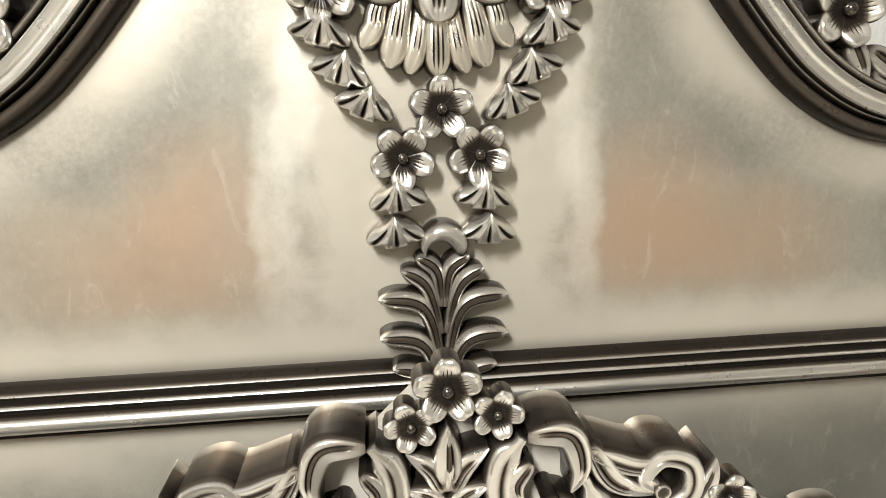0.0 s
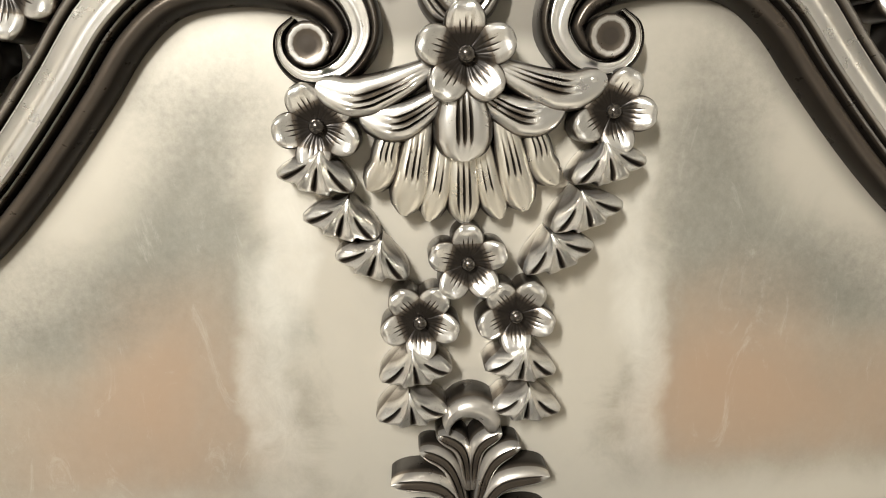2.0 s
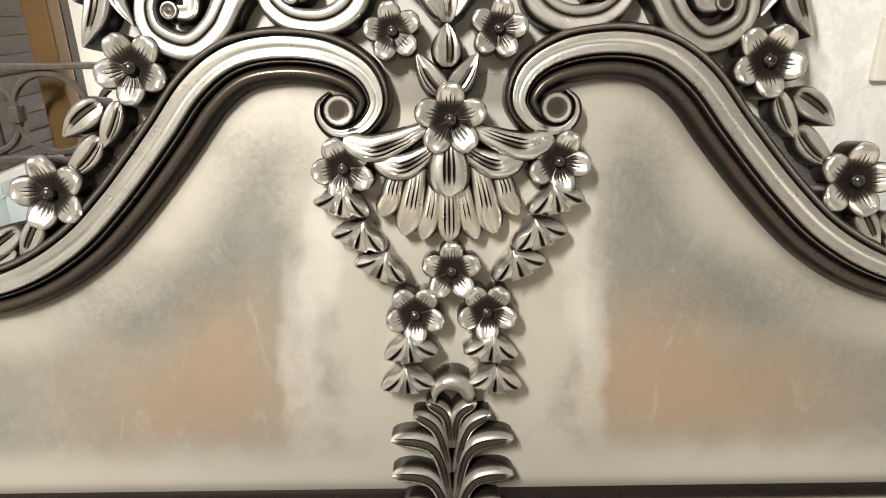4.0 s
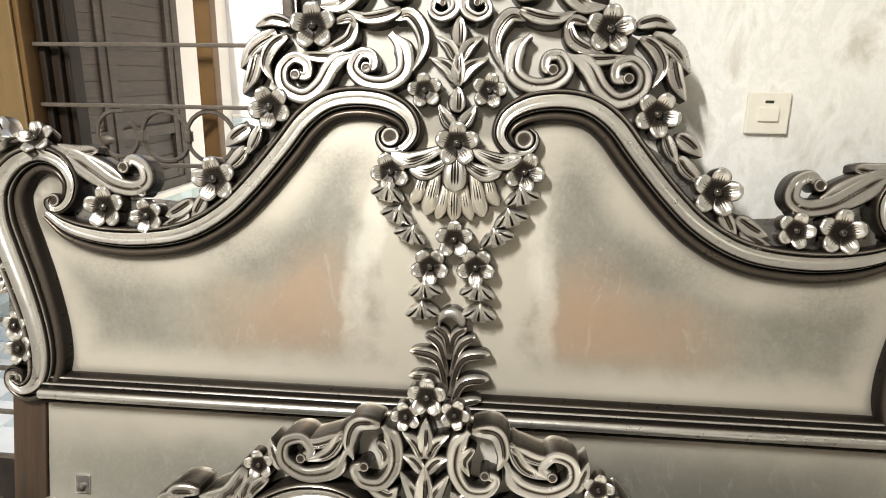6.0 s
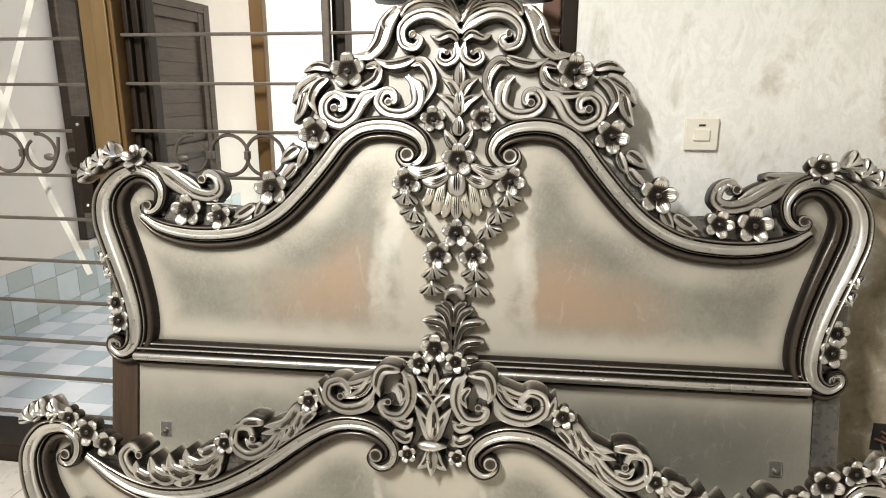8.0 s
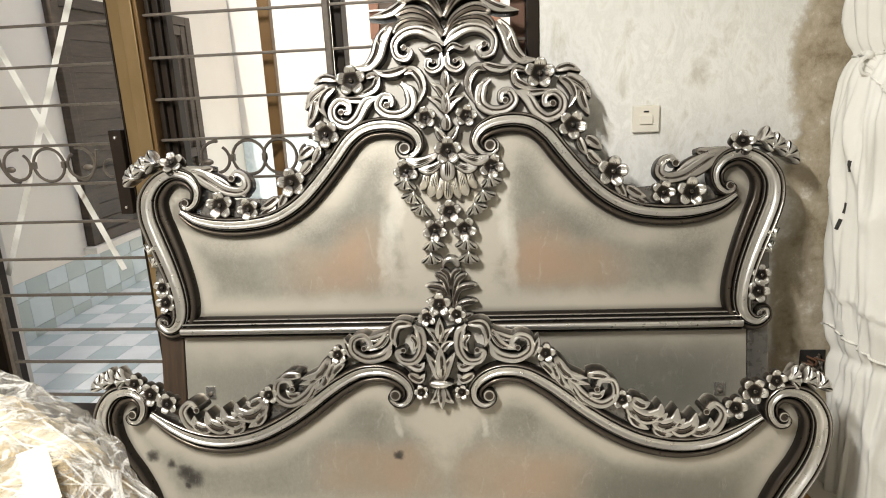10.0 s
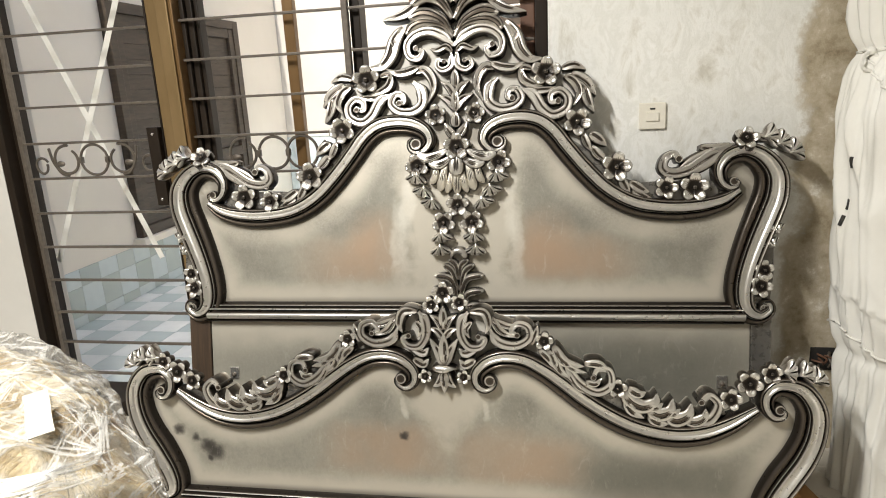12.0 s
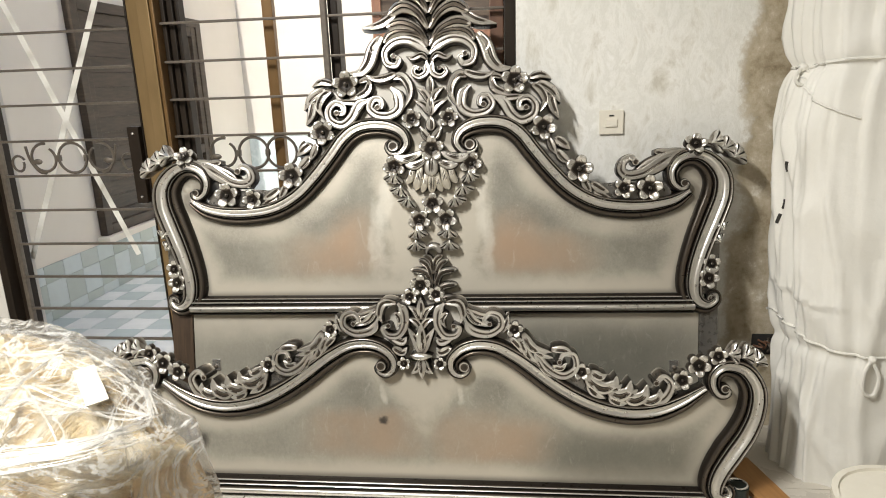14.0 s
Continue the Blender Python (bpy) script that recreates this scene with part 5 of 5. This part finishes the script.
# ---- white cloth over the tall thing beside the wall ----
def cloth_material():
    m, t, b = material("white_cotton_sheet", 0.85)
    t.links.new(ramp(t, noise_tex(t, 4, 5, 0.6), (0.3, (0.71, 0.69, 0.63)), (0.7, (0.80, 0.785, 0.735))), b.inputs["Base Color"])
    bump(t, b, noise_tex(t, 14, 5, 0.6), 0.35, 0.01)
    return m


COTTON = cloth_material()


TIES = ((1.32, 0.016), (0.46, 0.014))


def pleat(q):
    """A soft valley with a crisp ridge, once in each unit of q."""
    f = q - math.floor(q)
    return (1 - f) ** 2 if f > 0.18 else (f / 0.18) ** 0.7 * 0.67


def sheet_point(a, z, out=0.0):
    """A place on the draped sheet, by the angle round it and the height."""
    pinch = sum(d * math.exp(-((z - q) / 0.12) ** 2) for q, d in TIES)
    sharp = sum(0.012 * math.exp(-((z - q) / 0.022) ** 2) for q, _ in TIES)
    c, s = math.cos(a), math.sin(a)
    e = (abs(c) ** 3.2 + abs(s) ** 3.2) ** (-1 / 3.2)
    near = math.exp(-((z - 1.32) / 0.30) ** 2) + 0.7 * math.exp(-((z - 0.46) / 0.22) ** 2)
    fold = 0.022 * noise.noise((c * 3.1, s * 3.1 + 4, z * 0.5)) + 0.005 * noise.noise((c * 9, s * 9, z * 0.7 + 2)) + 0.028 * noise.noise((c * 1.6, s * 1.6, z * 0.8)) + 0.012 * noise.noise((c * 4, s * 4, z * 2.2))
    # pleats that run out of the ties, wandering a little on the way down
    lean = a * 5.2 + 0.5 * noise.noise((a * 1.3, z * 0.9, 5.0)) + 0.25 * z
    fold += (0.004 + 0.022 * near) * (pleat(lean) - 0.35) + near * 0.007 * noise.noise((a * 19.0, z * 1.2, 9.0))
    # slack that sags between the ties in slanting creases
    ridge = abs(noise.noise((c * 3 + 7, s * 3, z * 1.5 + a)))
    fold += 0.014 * (1 - min(1, ridge * 6))
    slant = abs(noise.noise((a * 2.2 + z * 2.6, z * 1.1 - a, 2.0)))
    fold += 0.011 * (1 - min(1, slant * 7)) * min(1.0, max(0.0, (1.2 - z) / 0.3))
    # the slack that laps over itself above the lower tie
    deg = math.degrees(a)
    lap = z - 0.645 + 0.035 * (deg - 180) / 45
    if lap > 0 and 165 < deg < 232:
        fold += 0.012 * math.exp(-lap / 0.07) * min(1.0, (232 - deg) / 14, (deg - 165) / 10)
    flare = 0.014 * min(1.0, max(0.0, (z - 1.32) / 0.12)) + float(np.interp(z, (0.0, 0.39, 0.53, 0.68, 0.80, 1.0, 1.15, 1.25, 1.32), (-0.052, -0.050, -0.032, -0.014, 0.006, 0.018, 0.030, 0.020, 0.0)))
    rx = 0.53 + flare - pinch * 0.35 - sharp + fold + out
    ry = 0.22 + 0.5 * flare - pinch * 0.35 - sharp + fold + out
    return (rx * e * c, ry * e * s, z)


def wrapped_column():
    r = root("cloth_cover", pose(1.675, 0.67, 0.0), "white cotton sheet tied round a tall upright bundle", "cloth")
    nz, na = 210, 300
    verts = [sheet_point(2 * math.pi * k / na, 2.5 * i / nz) for i in range(nz + 1) for k in range(na)]
    faces = [(i * na + k, i * na + (k + 1) % na, (i + 1) * na + (k + 1) % na, (i + 1) * na + k) for i in range(nz) for k in range(na)]
    part_mesh("sheet", finish("sheet", verts, faces, [COTTON], angle=180), r)
    turns = np.linspace(0, 360, 120)
    rounds = (((0, 180, 222, 250, 360), (1.33, 1.315, 1.338, 1.335, 1.33)), ((0, 170, 190, 218, 236, 270, 360), (0.50, 0.54, 0.522, 0.484, 0.472, 0.474, 0.50)))
    for degrees_, heights in rounds:
        tube([sheet_point(math.radians(d), float(np.interp(d, degrees_, heights)), 0.004) for d in turns], 0.0042, r, "tie", COTTON)
    # the loose end of the upper tie runs down across the front
    tube([sheet_point(math.radians(d), z, 0.005) for d, z in zip(np.linspace(176, 226, 24), np.linspace(1.325, 1.178, 24))], 0.0036, r, "tie", COTTON)
    for d, z, drop in ((186, 1.318, 0.05), (235, 0.472, 0.11)):
        x, y, z = sheet_point(math.radians(d), z, 0.012)
        bm = bmesh.new()
        bmesh.ops.create_icosphere(bm, subdivisions=3, radius=0.012)
        for v in bm.verts:
            v.co *= 1 + 0.35 * noise.noise(v.co * 40)
            v.co += Vector((x, y, z))
        part("knot", bm, COTTON, r, smooth=True)
        tube(curve_points([(x, y, z), (x - 0.024, y - 0.014, z - 0.35 * drop), (x - 0.018, y - 0.012, z - 0.9 * drop), (x + 0.014, y - 0.008, z - drop), (x + 0.024, y - 0.004, z - 0.5 * drop), (x, y, z)], 6), 0.0055, r, "tie_end", COTTON)
    for d, z in ((190.4, 1.045), (185.6, 0.925), (183.8, 0.878)):
        tube([sheet_point(math.radians(d - 0.35 * q), z - 0.010 * q, -0.002) for q in range(4)], 0.0060, r, "printed_mark", SLOT, 6)
    return r


wrapped_column()


# ---- furniture wrapped in clear film ----
def gilt_material():
    m, t, b = material("cream_and_gilt_upholstery", 0.5)
    f = noise_tex(t, 8, 6, 0.62, (1, 1, 1), 1.6)
    t.links.new(ramp(t, f, (0.33, (0.14, 0.07, 0.02)), (0.41, (0.38, 0.25, 0.10)), (0.49, (0.54, 0.42, 0.235)), (0.60, (0.61, 0.54, 0.41))), b.inputs["Base Color"])
    bump(t, b, f, 0.9, 0.03)
    return m


def film_material():
    m, t, b = material("clear_stretch_film", 0.12)
    t.nodes.remove(b)
    out = t.nodes["Material Output"]
    clear = t.nodes.new("ShaderNodeBsdfTransparent")
    gloss = node(t, "ShaderNodeBsdfGlossy", Roughness=0.15)
    milk = node(t, "ShaderNodeBsdfDiffuse", Color=(0.66, 0.645, 0.60, 1))
    crease = noise_tex(t, 7, 6, 0.65, (1, 1, 1), 2.5)
    n = node(t, "ShaderNodeBump", Strength=1.0, Distance=0.05)
    t.links.new(crease, n.inputs["Height"])
    t.links.new(n.outputs["Normal"], gloss.inputs["Normal"])
    fres = node(t, "ShaderNodeFresnel", IOR=1.6)
    t.links.new(n.outputs["Normal"], fres.inputs["Normal"])
    one, two = t.nodes.new("ShaderNodeMixShader"), t.nodes.new("ShaderNodeMixShader")
    haze = ramp(t, noise_tex(t, 8, 6, 0.62, (1, 1, 1.4), 2.2), (0.42, (0.05, 0.05, 0.05)), (0.485, (0.55, 0.55, 0.55)), (0.52, (0.08, 0.08, 0.08)), (0.62, (0.10, 0.10, 0.10)), (0.65, (0.50, 0.50, 0.50)), (0.69, (0.06, 0.06, 0.06)))
    t.links.new(haze, one.inputs[0])
    t.links.new(clear.outputs[0], one.inputs[1])
    t.links.new(milk.outputs[0], one.inputs[2])
    t.links.new(maths(t, 'MINIMUM', maths(t, 'MULTIPLY', fres.outputs[0], 0.5), 1.0), two.inputs[0])
    t.links.new(one.outputs[0], two.inputs[1])
    t.links.new(gloss.outputs[0], two.inputs[2])
    t.links.new(two.outputs[0], out.inputs["Surface"])
    return m


GILT, FILM = gilt_material(), film_material()


def bundle(grow, crumple, seed, sink=0.0, rings=48):
    """A soft wrapped block: rounded plan, domed crumpled top, sides down to the floor."""
    plan = [(-0.134, -0.676), (-0.160, -0.645), (-0.232, -0.594), (-0.325, -0.490), (-0.46, -0.385), (-0.80, -0.265), (-1.12, -0.50), (-1.00, -0.92), (-0.70, -0.97), (-0.46, -0.885), (-0.31, -0.822), (-0.228, -0.778), (-0.168, -0.722), (-0.139, -0.688)]
    top = [0.862, 0.868, 0.872, 0.855, 0.845, 0.845, 0.85, 0.85, 0.86, 0.868, 0.872, 0.872, 0.868, 0.864]
    loop = curve_points([(*p, z) for p, z in zip(plan + plan[:3], top + top[:3])], 12)[12:-12][:168]
    seg = len(loop)
    centre = np.array([-0.60, -0.62, 0.0])
    verts, faces = [], []
    levels = [("top", q) for q in np.linspace(0.04, 1.0, rings)] + [("side", q) for q in np.linspace(0.05, 1.0, 24)]
    for kind, q in levels:
        for p in loop:
            d = p - centre
            if kind == "top":
                x, y = centre[0] + d[0] * q * grow, centre[1] + d[1] * q * grow
                z = p[2] + 0.072 * (1 - q ** 4.5) - sink
                push = (0.0, 0.0, 1.0)
            else:
                x, y = centre[0] + d[0] * grow * (1 + 0.05 * math.sin(q * 3)), centre[1] + d[1] * grow * (1 + 0.05 * math.sin(q * 3))
                z = p[2] * (1 - q)
                r = math.hypot(d[0], d[1])
                push = (d[0] / r, d[1] / r, 0.0)
            fade = min(1.0, z * 6)
            v = (x * 5 + seed, y * 5, z * 5)
            ridge = 1 - min(1.0, abs(noise.noise(v)) * 4)
            fine = 1 - min(1.0, abs(noise.noise((v[0] * 2.3, v[1] * 2.3, v[2] * 2.3 + 5))) * 4)
            k = crumple * fade * (ridge + 0.6 * fine - 0.5)
            verts.append((x + push[0] * k, y + push[1] * k, z + push[2] * k))
    n = len(levels)
    for i in range(n - 1):
        for k in range(seg):
            j = (k + 1) % seg
            faces.append((i * seg + k, i * seg + j, (i + 1) * seg + j, (i + 1) * seg + k))
    faces.append(tuple(range(seg)))
    return verts, faces


wrap = root("wrapped_armchair", pose(0, 0, 0), "cream and gilt upholstered seat wrapped in clear crinkled film", "armchair")
TAN = mottled("tan_carved_wood", (0.44, 0.28, 0.13), (0.74, 0.57, 0.35), 14, 0.5, 0.0, 0.5, distance=0.01, distort=1.5)
uv_, uf_ = bundle(0.965, 0.024, 3.0, 0.030)
low = [1 if max(uv_[i][2] for i in f) < 0.83 and min(uv_[i][0] for i in f) > -0.205 else 0 for f in uf_]
part_mesh("upholstery", finish("upholstery", uv_, uf_, [GILT, TAN], low, angle=180), wrap)
part_mesh("film", finish("film", *bundle(1.0, 0.018, 11.0), [FILM], angle=60), wrap, "clear crinkled stretch film")


def strand_material():
    """Gathered film: milky and half clear."""
    m, t, b = material("milky_gathered_film", 0.2, base=(0.66, 0.64, 0.59))
    b.inputs["Alpha"].default_value = 0.26
    return m


STRAND = strand_material()
pull_rng = random.Random(8)


def film_fan(cx, cy, count, start, sweep, reach, width):
    """Creases of film that run together at a gathered place on the top."""
    for k in range(count):
        a = math.radians(start + sweep * (k + pull_rng.uniform(-0.3, 0.3)) / count)
        n = reach * pull_rng.uniform(0.55, 1.0)
        pts = []
        for q in np.linspace(0.04, 1, 5):
            x, y = cx + math.cos(a) * n * q, cy + math.sin(a) * n * q
            hit = film_tree.ray_cast(Vector((x, y, 2.0)), Vector((0, 0, -1)))[0]
            if hit is None or hit.z < 0.3:
                break
            pts.append((x, y, hit.z + 0.001))
        if len(pts) > 3:
            tube(pts, width * pull_rng.uniform(0.5, 1.2), wrap, "film_strand", STRAND, 5)


fv_, ff_ = bundle(1.0, 0.018, 11.0)
film_tree = BVHTree.FromPolygons([Vector(v) for v in fv_], ff_)
film_fan(-0.185, -0.695, 14, 60, 150, 0.20, 0.0016)
film_fan(-0.262, -0.615, 12, 150, 200, 0.24, 0.0014)
film_fan(-0.36, -0.70, 14, 0, 340, 0.20, 0.0013)
film_fan(-0.52, -0.62, 12, 20, 300, 0.28, 0.0014)


def film_band(line, count, spread, width):
    """Gathered film drawn tight along an edge: strands side by side."""
    way = curve_points(line, 6)
    for k in range(count):
        a, b = pull_rng.uniform(-spread, spread), pull_rng.uniform(-spread, spread)
        pts = []
        for q, (x, y) in zip(np.linspace(0, 1, len(way)), way):
            y += a * (1 - q) + b * q
            hit = film_tree.ray_cast(Vector((x, y, 2.0)), Vector((0, 0, -1)))[0]
            if hit is not None and hit.z > 0.8:
                pts.append((x, y, hit.z + 0.002))
        if len(pts) > 6:
            # drawn tight: the strand spans the dips
            z = np.array([p[2] for p in pts])
            flat = np.polyval(np.polyfit(np.arange(len(z)), z, 2), np.arange(len(z)))
            pts = [(p[0], p[1], max(f + 0.001, 0.6 * f + 0.4 * h)) for p, f, h in zip(pts, flat, z)]
            first, last = pull_rng.randint(0, len(pts) // 4), len(pts) - pull_rng.randint(0, len(pts) // 4)
            pts = pts[first:last]
            tube(pts, width * pull_rng.uniform(0.4, 1.3), wrap, "film_strand", STRAND, 6)


film_band([(-0.172, -0.708), (-0.228, -0.762), (-0.315, -0.804), (-0.42, -0.850)], 34, 0.016, 0.0011)
film_band([(-0.182, -0.700), (-0.215, -0.655), (-0.252, -0.605)], 12, 0.012, 0.0012)
film_band([(-0.36, -0.79), (-0.375, -0.70), (-0.40, -0.60)], 14, 0.030, 0.0010)


PAPER = mottled("cream_paper", (0.46, 0.42, 0.35), (0.52, 0.48, 0.41), 20, 0.7)


def paper_strip(x, y, z, length, width, turn, pitch):
    bm = bmesh.new()
    bmesh.ops.create_grid(bm, x_segments=8, y_segments=2, size=0.5, matrix=Matrix.Diagonal((length, width, 1, 1)))
    for v in bm.verts:
        v.co.z = 0.006 * math.sin(v.co.x / length * 5)
    ext = bmesh.ops.extrude_face_region(bm, geom=bm.faces[:])
    bmesh.ops.translate(bm, verts=[e for e in ext["geom"] if isinstance(e, bmesh.types.BMVert)], vec=(0, 0, 0.002))
    bmesh.ops.transform(bm, matrix=pose(x, y, z, 5, pitch, turn), verts=bm.verts[:])
    part("paper_strip", bm, PAPER, wrap, "white paper strip caught in the film", smooth=True)


paper_strip(-0.284, -0.675, film_tree.ray_cast(Vector((-0.284, -0.675, 2.0)), Vector((0, 0, -1)))[0].z + 0.012, 0.088, 0.028, -46, 18)


# ---- bucket and offcut by the wall ----
def bucket(x, y):
    r = root("paint_bucket", pose(x, y, 0), "white plastic paint bucket standing on the floor", "bucket")
    prof = [(0.0, 0.0), (0.13, 0.0), (0.155, 0.25), (0.165, 0.255), (0.165, 0.28), (0.150, 0.28), (0.146, 0.255), (0.125, 0.012), (0.0, 0.012)]
    seg = 32
    verts = [(q * math.cos(2 * math.pi * k / seg), q * math.sin(2 * math.pi * k / seg), z) for q, z in prof for k in range(seg)]
    faces = [(i * seg + k, i * seg + (k + 1) % seg, (i + 1) * seg + (k + 1) % seg, (i + 1) * seg + k) for i in range(len(prof) - 1) for k in range(seg)]
    part_mesh("shell", finish("shell", verts, faces, [PLASTIC_WHITE]), r)
    verts = [(0.152 * math.cos(2 * math.pi * k / seg), 0.152 * math.sin(2 * math.pi * k / seg), 0.272) for k in range(seg)]
    verts += [(0.152 * math.cos(2 * math.pi * k / seg), 0.152 * math.sin(2 * math.pi * k / seg), 0.265) for k in range(seg)]
    faces = [tuple(range(seg)), tuple(range(seg, 2 * seg))] + [(k, (k + 1) % seg, seg + (k + 1) % seg, seg + k) for k in range(seg)]
    part_mesh("lid", finish("lid", verts, faces, [PLASTIC_WHITE]), r)
    return r


bucket(1.25, 0.05)
ORANGE_WOOD = mottled("orange_brown_board", (0.30, 0.145, 0.05), (0.44, 0.235, 0.09), 12, 0.45, 0.0, 0.1, (6, 0.7, 1))
board = root("wood_offcut", pose(1.112, 0.55, 0.006, 0, 0, 14), "orange-brown wooden board offcut lying on the floor", "board")
part("plank", box(-0.10, 0.0, -0.14, 0.10, 0.0, 0.018, 0.002), ORANGE_WOOD, board)

# ---- small can behind the footboard ----
def small_can(x, y, r=0.034, h=0.062):
    c = root("small_can", pose(x, y, 0), "small dark green can with a bright metal rim", "can")
    bm = bmesh.new()
    bmesh.ops.create_cone(bm, cap_ends=True, segments=28, radius1=r, radius2=r, depth=h, matrix=Matrix.Translation((0, 0, h / 2)))
    bmesh.ops.bevel(bm, geom=[e for e in bm.edges if abs(e.verts[0].co.z - e.verts[1].co.z) < 1e-4], offset=0.003, segments=2, affect='EDGES')
    part("body", bm, GREEN_TIN, c)
    tube([(0.82 * r * math.cos(a), 0.82 * r * math.sin(a), h + 0.001) for a in np.linspace(0, 2 * math.pi, 30)], 0.0035, c, "rim", SILVER, 8)
    return c


GREEN_TIN = mottled("dark_green_tin", (0.012, 0.020, 0.017), (0.03, 0.042, 0.036), 30, 0.35, 0.2, 0.05)
small_can(0.985, 0.43)


# ---- broken-open socket box low on the wall ----
sock = root("socket_hole", pose(1.20, WALL_Y, 0.338), "open wall socket hole with loose brown and orange wires", "socket")
# a flat dark plate in place of the shade inside the hole
part("box_rim", box(-0.04, 0.04, -0.004, 0.0, -0.04, 0.04, 0.001), SLOT, sock, "dark plate standing in for the shaded hole")
for k in range(7):
    q = random.Random(k)
    p0 = (q.uniform(-0.025, 0.025), -0.004, q.uniform(-0.025, 0.025))
    p1 = (p0[0] + q.uniform(-0.02, 0.03), -0.03 - q.uniform(0, 0.02), p0[2] + q.uniform(-0.03, 0.02))
    p2 = (p1[0] + q.uniform(-0.03, 0.03), -0.02, p1[2] - q.uniform(0.0, 0.04))
    tube(curve_points([p0, p1, p2], 5), 0.0035, sock, "wire", BRICK_WOOD if k % 2 else IRON, 5)

# ---- courtyard tiles ----
T = 0.172
bm = box(-T / 2 + 0.0015, T / 2 - 0.0015, -T / 2 + 0.0015, T / 2 - 0.0015, 0.0, 0.012)
tile_mesh = {}
for key, mat in (("pale", TILE_PALE), ("blue", TILE_BLUE), ("green", TILE_GREEN)):
    me = bpy.data.meshes.new("tile_" + key)
    bm.to_mesh(me)
    me.materials.append(mat)
    tile_mesh[key] = me
bm.free()
ground = bpy.data.objects["ground"]
for i in range(12):
    for j in range(-7, 16):
        ob = new("tile", tile_mesh["pale" if (i + j) % 2 == 0 else "blue"])
        ob.parent = ground
        ob.location = (-2.545 + T * (i + 0.5), 2.415 + T * (j + 0.5), -0.036)
left = bpy.data.objects["wall_courtyard_left"]
for j in range(-5, 16):
    for k, (z0, z1) in enumerate(((-0.022, 0.038), (0.038, 0.210), (0.210, 0.318))):
        ob = new("tile", tile_mesh["blue" if (j + k) % 2 == 1 else "green"])
        ob.parent = left
        ob.matrix_local = Matrix.Translation((-2.52, 2.015 + T * (j + 0.5), (z0 + z1) / 2)) @ pose(0, 0, 0, 0, 90, 0) @ Matrix.Diagonal(((z1 - z0) / T, 1, 0.6, 1))
floor_ob = bpy.data.objects["floor"]
ft = 0.40
bm = box(0.0015, ft - 0.0015, 0.0015, ft - 0.0015, 0.0, 0.006)
me = bpy.data.meshes.new("floor_tile")
bm.to_mesh(me)
bm.free()
me.materials.append(FLOOR_TILE)
for i in range(13):
    for j in range(10):
        ob = new("tile", me)
        ob.parent = floor_ob
        ob.location = (-3.0 + ft * i, -3.1 + ft * j, 0.0)
